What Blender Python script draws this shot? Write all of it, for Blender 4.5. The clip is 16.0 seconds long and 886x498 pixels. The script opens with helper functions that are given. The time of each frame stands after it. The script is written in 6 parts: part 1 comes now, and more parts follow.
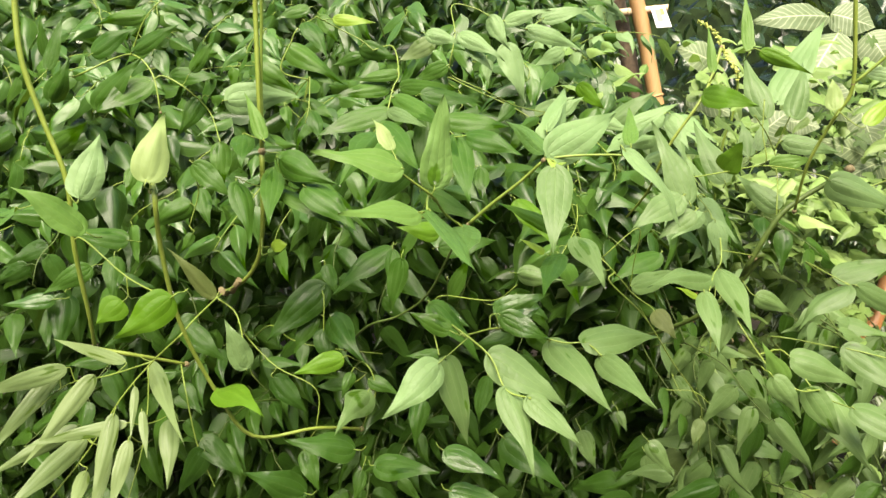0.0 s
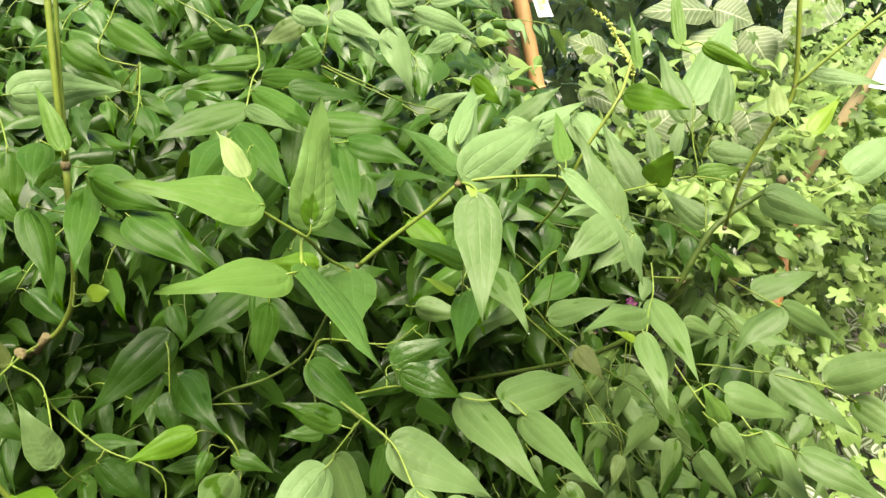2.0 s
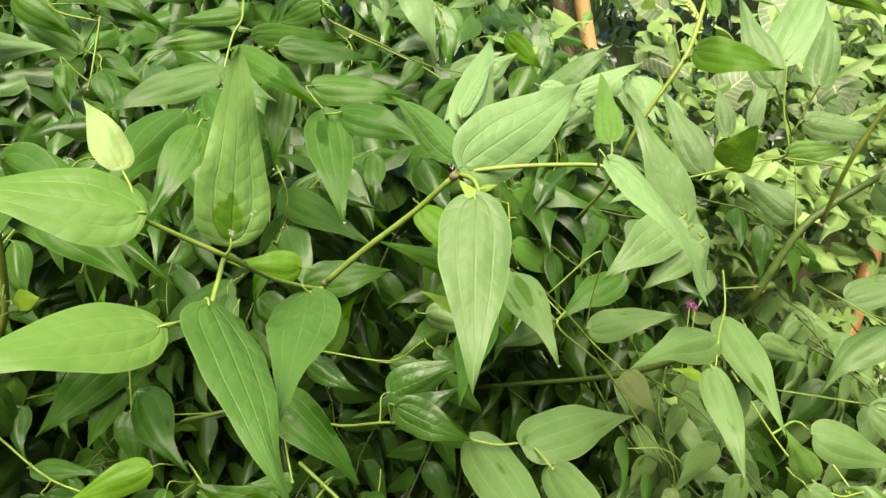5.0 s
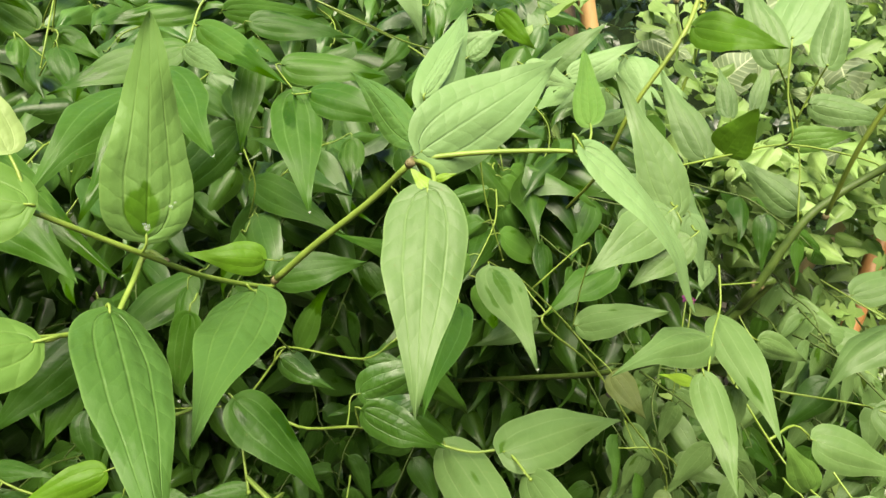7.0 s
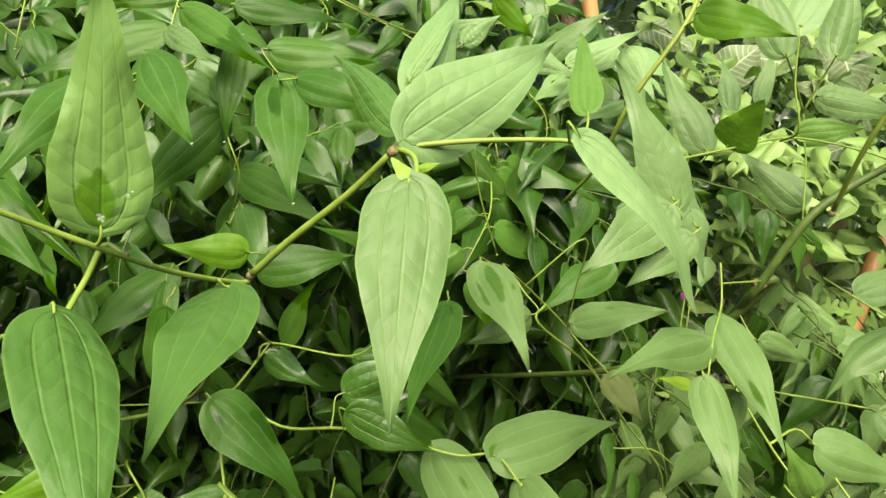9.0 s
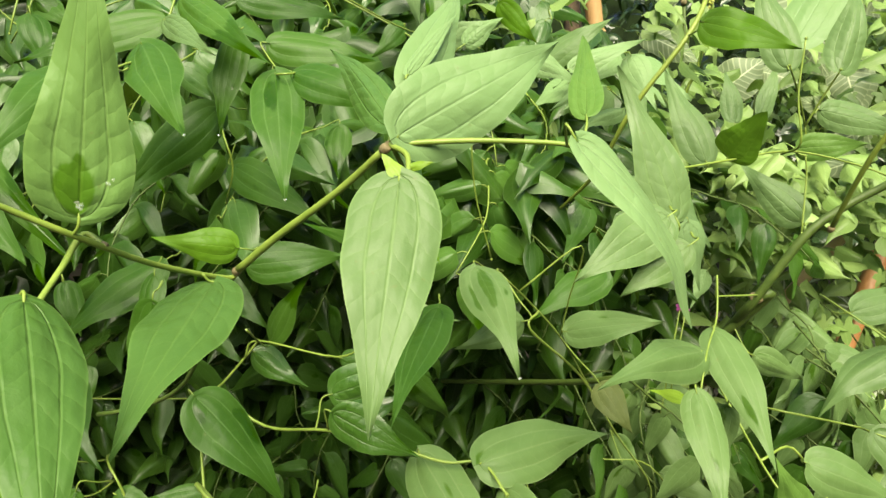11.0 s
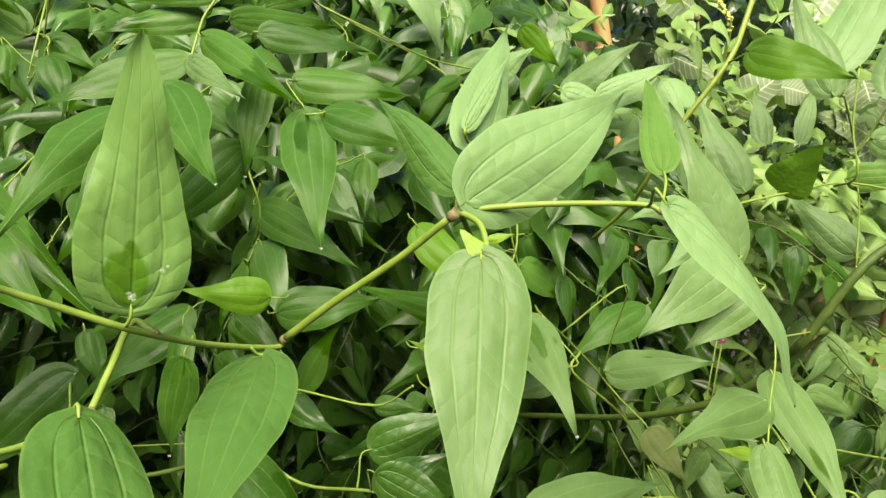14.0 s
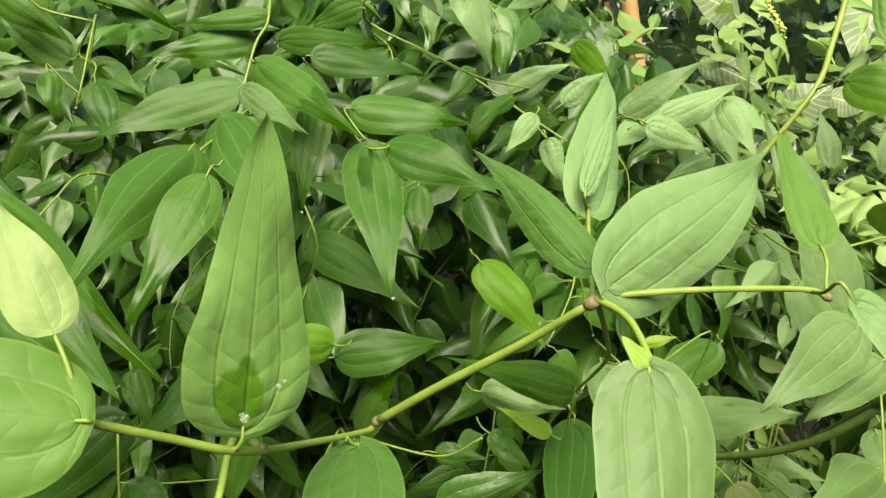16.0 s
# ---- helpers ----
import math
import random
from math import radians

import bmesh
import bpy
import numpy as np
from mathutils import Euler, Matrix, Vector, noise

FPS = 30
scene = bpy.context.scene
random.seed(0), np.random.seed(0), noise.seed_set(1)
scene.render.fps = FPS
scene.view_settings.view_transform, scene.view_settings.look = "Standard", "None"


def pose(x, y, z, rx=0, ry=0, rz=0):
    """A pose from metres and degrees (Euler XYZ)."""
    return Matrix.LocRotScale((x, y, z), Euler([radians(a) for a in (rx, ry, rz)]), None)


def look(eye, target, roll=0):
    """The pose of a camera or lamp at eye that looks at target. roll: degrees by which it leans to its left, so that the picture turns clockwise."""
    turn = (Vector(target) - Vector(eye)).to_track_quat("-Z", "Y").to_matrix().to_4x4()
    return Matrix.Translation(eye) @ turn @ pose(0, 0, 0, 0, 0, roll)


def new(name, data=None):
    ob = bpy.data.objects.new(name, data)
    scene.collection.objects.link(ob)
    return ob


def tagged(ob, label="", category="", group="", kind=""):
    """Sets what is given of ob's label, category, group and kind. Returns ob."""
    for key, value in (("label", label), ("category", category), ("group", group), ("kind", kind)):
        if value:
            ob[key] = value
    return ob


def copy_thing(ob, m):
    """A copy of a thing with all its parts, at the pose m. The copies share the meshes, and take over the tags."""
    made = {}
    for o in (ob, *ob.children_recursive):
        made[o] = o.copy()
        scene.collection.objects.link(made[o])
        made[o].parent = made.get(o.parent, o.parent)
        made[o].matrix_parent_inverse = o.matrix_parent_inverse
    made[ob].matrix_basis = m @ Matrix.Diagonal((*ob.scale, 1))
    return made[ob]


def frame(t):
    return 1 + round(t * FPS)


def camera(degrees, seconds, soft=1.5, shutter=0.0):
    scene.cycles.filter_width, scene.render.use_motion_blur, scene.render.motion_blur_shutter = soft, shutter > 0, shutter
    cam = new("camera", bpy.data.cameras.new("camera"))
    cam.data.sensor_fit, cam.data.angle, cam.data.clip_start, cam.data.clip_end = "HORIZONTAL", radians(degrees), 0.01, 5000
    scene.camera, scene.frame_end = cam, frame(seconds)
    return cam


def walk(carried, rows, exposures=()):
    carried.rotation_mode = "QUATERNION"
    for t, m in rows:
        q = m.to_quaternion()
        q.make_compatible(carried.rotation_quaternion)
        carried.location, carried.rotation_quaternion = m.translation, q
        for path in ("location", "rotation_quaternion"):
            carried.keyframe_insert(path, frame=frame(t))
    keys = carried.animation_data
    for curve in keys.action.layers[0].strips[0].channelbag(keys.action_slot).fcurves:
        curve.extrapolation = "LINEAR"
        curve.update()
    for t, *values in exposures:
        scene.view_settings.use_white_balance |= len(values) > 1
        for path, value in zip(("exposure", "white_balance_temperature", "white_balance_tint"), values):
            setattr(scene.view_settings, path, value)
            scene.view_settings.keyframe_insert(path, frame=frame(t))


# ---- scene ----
cam = camera(68.6, 16.0)
PATH = [
    (0, (0.017, 0.044, 1.334), (-0.003, 2.005, 0.944), 0.7),
    (0.5, (0.007, 0.11, 1.34), (0.146, 2.066, 0.951), -0.6),
    (1, (-0.018, 0.156, 1.343), (0.284, 2.093, 0.949), -0.5),
    (1.5, (-0.021, 0.204, 1.349), (0.373, 2.123, 0.946), 0.2),
    (2, (0.01, 0.28, 1.356), (0.364, 2.202, 0.934), 1.2),
    (2.5, (0.059, 0.349, 1.343), (0.328, 2.276, 0.879), 1.0),
    (3, (0.056, 0.409, 1.348), (0.337, 2.33, 0.869), 0.4),
    (3.5, (0.06, 0.413, 1.353), (0.338, 2.331, 0.859), 1.6),
    (3.7, (0.06, 0.416, 1.353), (0.317, 2.337, 0.857), 1.8),
    (5.8, (0.105, 0.492, 1.351), (0.298, 2.408, 0.81), 0.9),
    (6, (0.108, 0.496, 1.351), (0.299, 2.41, 0.805), 0.9),
    (6.5, (0.117, 0.501, 1.344), (0.308, 2.413, 0.791), 0.9),
    (7, (0.121, 0.512, 1.346), (0.314, 2.421, 0.781), 1.3),
    (7.5, (0.128, 0.521, 1.346), (0.325, 2.427, 0.775), 1.2),
    (8, (0.129, 0.528, 1.345), (0.327, 2.433, 0.769), 1.4),
    (8.5, (0.131, 0.537, 1.34), (0.332, 2.441, 0.76), 1.5),
    (9, (0.132, 0.539, 1.34), (0.33, 2.44, 0.753), 1.9),
    (11.5, (0.138, 0.549, 1.335), (0.346, 2.455, 0.766), 4.1),
    (12, (0.139, 0.547, 1.334), (0.353, 2.455, 0.775), 3.8),
    (12.5, (0.14, 0.549, 1.333), (0.357, 2.459, 0.78), 3.6),
    (13, (0.135, 0.557, 1.339), (0.351, 2.468, 0.787), 3.8),
    (13.5, (0.12, 0.572, 1.347), (0.327, 2.484, 0.799), 3.7),
    (14, (0.102, 0.588, 1.357), (0.3, 2.503, 0.814), 2.7),
    (14.5, (0.081, 0.602, 1.366), (0.269, 2.518, 0.823), 2.8),
    (15, (0.076, 0.611, 1.368), (0.257, 2.528, 0.828), 2.3),
    (15.5, (0.069, 0.625, 1.377), (0.243, 2.543, 0.837), 2.1),
    (16, (0.05, 0.644, 1.384), (0.207, 2.561, 0.835), 2.6),
]
walk(cam, [(t, look(eye, target, roll)) for t, eye, target, roll in PATH], [(0.0, 1.97, 7200.0, 16.0), (2.0, 1.91, 7350.0, 10.0), (3.5, 1.87, 7400.0, 8.0), (9.0, 1.80, 7400.0, 6.0), (13.0, 1.80, 7400.0, 6.0), (16.0, 1.67, 7400.0, 6.0)])

# ---- sky, sun ----
world = bpy.data.worlds.new("sky")
scene.world = world
world.use_nodes = True
wn, wl = world.node_tree.nodes, world.node_tree.links
sky = wn.new("ShaderNodeTexSky")
sky.sky_type, sky.sun_disc = "NISHITA", False
sky.sun_elevation, sky.sun_rotation = radians(58), radians(186)
wl.new(sky.outputs[0], wn["Background"].inputs[0])
wn["Background"].inputs[1].default_value = 0.115
sun = new("sun", bpy.data.lights.new("sun", "SUN"))
sun.data.energy, sun.data.angle, sun.data.color = 4.9, radians(50), (1.0, 0.95, 0.82)
sun.matrix_world = look((0, 0, 4), (0.06, 0.62, 3.0))


# ---- materials ----
def material(name):
    m = bpy.data.materials.new(name)
    m.use_nodes = True
    n, l = m.node_tree.nodes, m.node_tree.links
    return m, n, l, n["Principled BSDF"]


def mixed(n, l, fac, a, b):
    """A colour between a and b."""
    x = n.new("ShaderNodeMix")
    x.data_type = "RGBA"
    for slot, v in ((0, fac), (6, a), (7, b)):
        if isinstance(v, (int, float)):
            x.inputs[slot].default_value = v
        elif isinstance(v, tuple):
            x.inputs[slot].default_value = (*v, 1)
        else:
            l.new(v, x.inputs[slot])
    return x.outputs[2]


def sums(n, l, op, a, b=0.0):
    x = n.new("ShaderNodeMath")
    x.operation = op
    for slot, v in ((0, a), (1, b)):
        if isinstance(v, (int, float)):
            x.inputs[slot].default_value = v
        else:
            l.new(v, x.inputs[slot])
    return x.outputs[0]


def noise_of(n, l, scale, vector=None, detail=3.0):
    x = n.new("ShaderNodeTexNoise")
    x.inputs["Scale"].default_value, x.inputs["Detail"].default_value = scale, detail
    if vector:
        l.new(vector, x.inputs["Vector"])
    return x.outputs["Fac"]


def ramp(n, l, fac, low, high):
    """0 below low, 1 above high."""
    x = n.new("ShaderNodeMapRange")
    l.new(fac, x.inputs[0])
    x.inputs[1].default_value, x.inputs[2].default_value = low, high
    return x.outputs[0]


def blade(name, dark, light, vein, rough=0.38, through_light=0.2, veins=(0.0, 0.5), stripe=None, ribs=0.0, island=False, coat=0.0, wet=True, tips=False, patch=None, spec=0.2, relief=1.0):
    """A leaf's surface: u runs across the blade, v from its base to its tip."""
    m, n, l, p = material(name)
    uv = n.new("ShaderNodeTexCoord").outputs["UV"]
    sep = n.new("ShaderNodeSeparateXYZ")
    l.new(uv, sep.inputs[0])
    across = sums(n, l, "ABSOLUTE", sums(n, l, "SUBTRACT", sums(n, l, "MULTIPLY", sep.outputs[0], 2.0), 1.0))
    place = n.new("ShaderNodeNewGeometry")
    rnd = place.outputs["Random Per Island"] if island else n.new("ShaderNodeObjectInfo").outputs["Random"]
    grain = noise_of(n, l, 700.0, place.outputs["Position"], 2.0)
    cloud = noise_of(n, l, 38.0, place.outputs["Position"], 4.0)
    tone = sums(n, l, "ADD", sums(n, l, "MULTIPLY", rnd, 0.7), sums(n, l, "MULTIPLY", cloud, 0.55))
    tone = sums(n, l, "SUBTRACT", tone, 0.12)
    colour = mixed(n, l, tone, dark, light)
    line = None
    for at in veins:
        d = sums(n, l, "ABSOLUTE", sums(n, l, "SUBTRACT", across, at))
        one = ramp(n, l, d, 0.05 if at == 0 else 0.045, 0.006)
        line = one if line is None else sums(n, l, "MAXIMUM", line, one)
    # side ribs that sweep from the midrib towards the tip
    sweep = sums(n, l, "SUBTRACT", sep.outputs[1], sums(n, l, "MULTIPLY", across, 0.14 if not ribs else 0.16))
    phase = sums(n, l, "ADD", sums(n, l, "MULTIPLY", sums(n, l, "GREATER_THAN", sep.outputs[0], 0.5), 0.0 if ribs else 2.0), sums(n, l, "MULTIPLY", sums(n, l, "GREATER_THAN", across, 0.5), 0.0 if ribs else 2.6))
    phase = sums(n, l, "ADD", phase, sums(n, l, "MULTIPLY", cloud, 3.0 if ribs else 10.0))
    saw = sums(n, l, "SINE", sums(n, l, "ADD", sums(n, l, "MULTIPLY", sweep, 6.283 * (ribs or 11.0)), phase))
    crease = ramp(n, l, saw, 0.82, 1.0)
    if stripe:
        band = ramp(n, l, sums(n, l, "ABSOLUTE", sums(n, l, "SUBTRACT", across, 0.48)), 0.27, 0.2)
        colour = mixed(n, l, band, colour, stripe)
    if ribs:
        colour = mixed(n, l, sums(n, l, "MULTIPLY", ramp(n, l, saw, 0.5, 0.98), 0.30), colour, vein)
    else:
        colour = mixed(n, l, sums(n, l, "MULTIPLY", crease, 0.035), colour, vein)
    colour = mixed(n, l, sums(n, l, "MULTIPLY", line, 0.16 if not ribs else 0.95), colour, vein)
    shift = n.new("ShaderNodeVectorMath")
    shift.operation = "ADD"
    l.new(uv, shift.inputs[0])
    l.new(sums(n, l, "MULTIPLY", rnd, 57.0), shift.inputs[1])
    net = n.new("ShaderNodeTexVoronoi")
    net.feature = "DISTANCE_TO_EDGE"
    net.inputs["Scale"].default_value = 7.0
    tall = n.new("ShaderNodeVectorMath")
    tall.operation = "MULTIPLY"
    tall.inputs[1].default_value = (1.0, 2.0, 1.0)
    l.new(shift.outputs[0], tall.inputs[0])
    l.new(tall.outputs[0], net.inputs["Vector"])
    swell = sums(n, l, "ADD", noise_of(n, l, 5.0, tall.outputs[0], 1.0), sums(n, l, "MULTIPLY", sums(n, l, "ABSOLUTE", sums(n, l, "SINE", sums(n, l, "MULTIPLY", across, 6.283))), 0.05))
    veinlet = ramp(n, l, net.outputs["Distance"], 0.05, 0.0)
    colour = mixed(n, l, sums(n, l, "MULTIPLY", veinlet, 0.03 if not ribs else 0.0), colour, vein)
    damp = ramp(n, l, noise_of(n, l, 2.1, shift.outputs[0], 1.5), 0.665, 0.69)
    if not wet:
        damp = sums(n, l, "MULTIPLY", damp, 0.0)
    if tips:
        # rain gathers in the drip tips of some leaves
        run = sums(n, l, "ADD", sums(n, l, "MULTIPLY", sep.outputs[1], 0.6), sums(n, l, "MULTIPLY", rnd, 0.5))
        run = sums(n, l, "ADD", run, sums(n, l, "MULTIPLY", noise_of(n, l, 3.0, shift.outputs[0], 2.0), 0.4))
        damp = sums(n, l, "MAXIMUM", damp, ramp(n, l, run, 0.97, 1.0))
    if patch:
        # one wet area with a ragged rim: middle and half axes on the blade
        du = sums(n, l, "DIVIDE", sums(n, l, "SUBTRACT", sep.outputs[0], patch[0]), patch[2])
        dv = sums(n, l, "DIVIDE", sums(n, l, "SUBTRACT", sep.outputs[1], patch[1]), patch[3])
        far = sums(n, l, "ADD", sums(n, l, "MULTIPLY", du, du), sums(n, l, "MULTIPLY", dv, dv))
        far = sums(n, l, "ADD", far, sums(n, l, "MULTIPLY", noise_of(n, l, 6.0, uv, 3.0), 1.8))
        damp = sums(n, l, "MULTIPLY", ramp(n, l, far, 2.05, 1.75), 0.85)
    soaked = n.new("ShaderNodeHueSaturation")
    soaked.inputs["Saturation"].default_value, soaked.inputs["Value"].default_value = 1.3, 0.60
    soaked.inputs["Hue"].default_value = 0.503
    l.new(colour, soaked.inputs["Color"])
    colour = mixed(n, l, damp, colour, soaked.outputs[0])
    rim = ramp(n, l, across, 0.94, 0.985)
    colour = mixed(n, l, sums(n, l, "MULTIPLY", rim, 0.22), colour, vein)
    spots = ramp(n, l, noise_of(n, l, 230.0, place.outputs["Position"], 1.0), 0.73, 0.78)
    colour = mixed(n, l, sums(n, l, "MULTIPLY", spots, 0.25), colour, (0.10, 0.09, 0.03))
    l.new(colour, p.inputs["Base Color"])
    gloss = sums(n, l, "ADD", sums(n, l, "MULTIPLY", ramp(n, l, cloud, 0.35, 0.7), 0.22), rough - 0.1)
    gloss = sums(n, l, "SUBTRACT", gloss, sums(n, l, "MULTIPLY", damp, 0.1))
    l.new(gloss, p.inputs["Roughness"])
    p.inputs["Specular IOR Level"].default_value = spec
    l.new(sums(n, l, "ADD", sums(n, l, "MULTIPLY", damp, 0.12), coat), p.inputs["Coat Weight"])
    p.inputs["Coat Roughness"].default_value = 0.12
    field = sums(n, l, "POWER", sums(n, l, "MAXIMUM", sums(n, l, "SUBTRACT", 0.5, sums(n, l, "MULTIPLY", saw, 0.5)), 0.0001), 0.4)
    height = sums(n, l, "ADD", sums(n, l, "MULTIPLY", line, -0.27), sums(n, l, "MULTIPLY", saw, 0.2) if ribs else sums(n, l, "MULTIPLY", field, 0.24))
    height = sums(n, l, "ADD", height, sums(n, l, "MULTIPLY", grain, 0.12))
    height = sums(n, l, "ADD", height, sums(n, l, "MULTIPLY", swell, 1.0))
    height = sums(n, l, "MULTIPLY", height, sums(n, l, "SUBTRACT", 1.05, sep.outputs[1]))
    bump = n.new("ShaderNodeBump")
    bump.inputs["Strength"].default_value, bump.inputs["Distance"].default_value = 0.8 * relief, 0.001
    l.new(height, bump.inputs["Height"])
    l.new(bump.outputs[0], p.inputs["Normal"])
    glow = n.new("ShaderNodeBsdfTranslucent")
    l.new(mixed(n, l, 0.5, colour, (0.17, 0.30, 0.02)), glow.inputs[0])
    mix = n.new("ShaderNodeMixShader")
    mix.inputs[0].default_value = through_light
    l.new(p.outputs[0], mix.inputs[1])
    l.new(glow.outputs[0], mix.inputs[2])
    l.new(mix.outputs[0], n["Material Output"].inputs[0])
    return m


def plain(name, dark, light, scale=60.0, rough=0.6, bump=0.4, stretch=(1, 1, 1), spec=0.5):
    m, n, l, p = material(name)
    place = n.new("ShaderNodeTexCoord").outputs["Object"]
    mapping = n.new("ShaderNodeMapping")
    mapping.inputs["Scale"].default_value = stretch
    l.new(place, mapping.inputs[0])
    big, fine = noise_of(n, l, scale, mapping.outputs[0], 5.0), noise_of(n, l, scale * 9, mapping.outputs[0], 3.0)
    tone = ramp(n, l, sums(n, l, "ADD", sums(n, l, "MULTIPLY", big, 0.7), sums(n, l, "MULTIPLY", fine, 0.3)), 0.33, 0.68)
    l.new(mixed(n, l, tone, dark, light), p.inputs["Base Color"])
    p.inputs["Roughness"].default_value, p.inputs["Specular IOR Level"].default_value = rough, spec
    b = n.new("ShaderNodeBump")
    b.inputs["Strength"].default_value, b.inputs["Distance"].default_value = bump, 0.002
    l.new(fine, b.inputs["Height"])
    l.new(b.outputs[0], p.inputs["Normal"])
    return m


VEIN = (0.13, 0.22, 0.07)
mature = blade("leaf_mature", (0.015, 0.050, 0.004), (0.039, 0.092, 0.011), VEIN, spec=0.12, relief=0.9, rough=0.48, coat=0.03, through_light=0.2, tips=True)
dull = blade("leaf_dull", (0.050, 0.094, 0.026), (0.080, 0.136, 0.042), (0.18, 0.24, 0.11), spec=0.15, relief=1.0, rough=0.48, coat=0.02)
middle = blade("leaf_middle", (0.035, 0.084, 0.014), (0.047, 0.102, 0.020), (0.14, 0.24, 0.06), spec=0.18, relief=2.1, rough=0.44, through_light=0.22, wet=False)
twig_leaf = blade("leaf_twig", (0.016, 0.052, 0.006), (0.050, 0.116, 0.017), VEIN, spec=0.24, relief=0.7, rough=0.40, coat=0.08, through_light=0.2, tips=True)
# Grey-green leaf, lightened further so its colour carries bright light.
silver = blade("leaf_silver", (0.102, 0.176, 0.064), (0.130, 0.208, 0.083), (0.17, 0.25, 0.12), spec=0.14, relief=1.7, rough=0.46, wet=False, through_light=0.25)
glossy = blade("leaf_glossy", (0.016, 0.052, 0.005), (0.038, 0.094, 0.012), VEIN, spec=0.25, relief=1.8, rough=0.40, coat=0.2, through_light=0.18)
# Leaf green darkened: the low thicket's shade is put into this colour.
low_shade = blade("leaf_low_shade", (0.010, 0.034, 0.003), (0.030, 0.076, 0.009), (0.08, 0.14, 0.04), spec=0.14, relief=1.2, rough=0.46, coat=0.05, through_light=0.2)
pale = blade("leaf_pale", (0.064, 0.112, 0.036), (0.083, 0.138, 0.049), (0.18, 0.28, 0.09), spec=0.15, relief=1.6, rough=0.44, wet=False)
wetted = blade("leaf_wetted", (0.076, 0.150, 0.036), (0.094, 0.174, 0.045), (0.16, 0.24, 0.07), spec=0.13, rough=0.42, relief=1.9, patch=(0.44, 0.09, 0.20, 0.15))
bright = blade("leaf_bright", (0.060, 0.128, 0.022), (0.080, 0.152, 0.031), (0.16, 0.25, 0.06), spec=0.13, relief=1.1, rough=0.44, through_light=0.28, wet=False)
young = blade("leaf_young", (0.105, 0.185, 0.014), (0.150, 0.240, 0.026), (0.25, 0.38, 0.10), relief=0.35, rough=0.44, through_light=0.3, wet=False)
lemon = blade("leaf_lemon", (0.150, 0.215, 0.070), (0.185, 0.250, 0.090), (0.26, 0.34, 0.12), spec=0.13, relief=0.5, rough=0.46, through_light=0.3, wet=False)
olive = blade("leaf_olive", (0.072, 0.112, 0.036), (0.105, 0.150, 0.054), (0.18, 0.23, 0.10), relief=0.3, rough=0.45)
withered = blade("leaf_withered", (0.055, 0.078, 0.020), (0.080, 0.100, 0.030), (0.16, 0.16, 0.06), spec=0.12, relief=0.8, rough=0.55, wet=False)
fresh = blade("leaf_fresh", (0.042, 0.106, 0.005), (0.060, 0.134, 0.010), (0.12, 0.2, 0.02), spec=0.12, relief=0.9, rough=0.42, through_light=0.26, wet=False)
# Inner leaves: the thicket's own shade is mixed into this dark green.
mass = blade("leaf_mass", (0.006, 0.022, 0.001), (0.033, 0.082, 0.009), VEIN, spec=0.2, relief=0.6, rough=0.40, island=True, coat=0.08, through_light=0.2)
feather = blade("leaf_feather", (0.090, 0.126, 0.060), (0.122, 0.162, 0.080), (0.40, 0.46, 0.27), rough=0.5, veins=(0.0,), ribs=11.0, wet=False)
zebra = blade("leaf_zebra", (0.035, 0.06, 0.02), (0.06, 0.08, 0.03), (0.3, 0.35, 0.2), rough=0.35, stripe=(0.25, 0.29, 0.21), island=True, wet=False)
lime = blade("leaf_lime", (0.08, 0.15, 0.032), (0.20, 0.29, 0.09), (0.32, 0.44, 0.14), rough=0.42, through_light=0.3, island=True, wet=False)
# Creeper green darkened, the shade among the inner leaves painted in.
creeper_shaded = blade("leaf_creeper", (0.022, 0.056, 0.008), (0.085, 0.150, 0.032), VEIN, rough=0.42, through_light=0.3, island=True, wet=False)
# Far leaves: a near-black green that holds their deep shade.
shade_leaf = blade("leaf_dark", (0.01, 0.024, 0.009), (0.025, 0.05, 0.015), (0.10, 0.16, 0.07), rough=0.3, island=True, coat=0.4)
stem_green = plain("stem_green", (0.090, 0.140, 0.020), (0.145, 0.200, 0.036), 90.0, 0.45, 0.08, spec=0.25)
stem_ripe = plain("stem_ripe", (0.100, 0.145, 0.020), (0.155, 0.200, 0.034), 60.0, 0.45, 0.08, spec=0.25)
stem_dark = plain("stem_dark", (0.028, 0.050, 0.009), (0.054, 0.084, 0.016), 90.0, 0.5, 0.1, spec=0.2)
node_brown = plain("node_brown", (0.085, 0.070, 0.026), (0.150, 0.115, 0.048), 150.0, 0.7)
cane_wood = plain("cane_wood", (0.24, 0.10, 0.03), (0.40, 0.20, 0.075), 14.0, 0.5, 0.5, (1, 1, 0.15))
straw_wood = plain("straw_wood", (0.38, 0.28, 0.15), (0.52, 0.40, 0.24), 14.0, 0.5, 0.5, (1, 1, 0.15))
tag_white = plain("tag_white", (0.55, 0.56, 0.57), (0.62, 0.63, 0.63), 20.0, 0.4, 0.05)
tag_dark = plain("tag_dark", (0.05, 0.06, 0.03), (0.12, 0.12, 0.05), 120.0, 0.5, 0.1)
tag_yellow = plain("tag_yellow", (0.4, 0.3, 0.03), (0.45, 0.36, 0.06), 120.0, 0.5, 0.1)
tag_green = plain("tag_green", (0.2, 0.35, 0.12), (0.3, 0.45, 0.18), 120.0, 0.5, 0.1)
flower_yellow = plain("flower_yellow", (0.30, 0.33, 0.05), (0.40, 0.42, 0.11), 200.0, 0.6)
soil = plain("soil", (0.010, 0.008, 0.005), (0.035, 0.026, 0.016), 9.0, 0.9, 1.0)
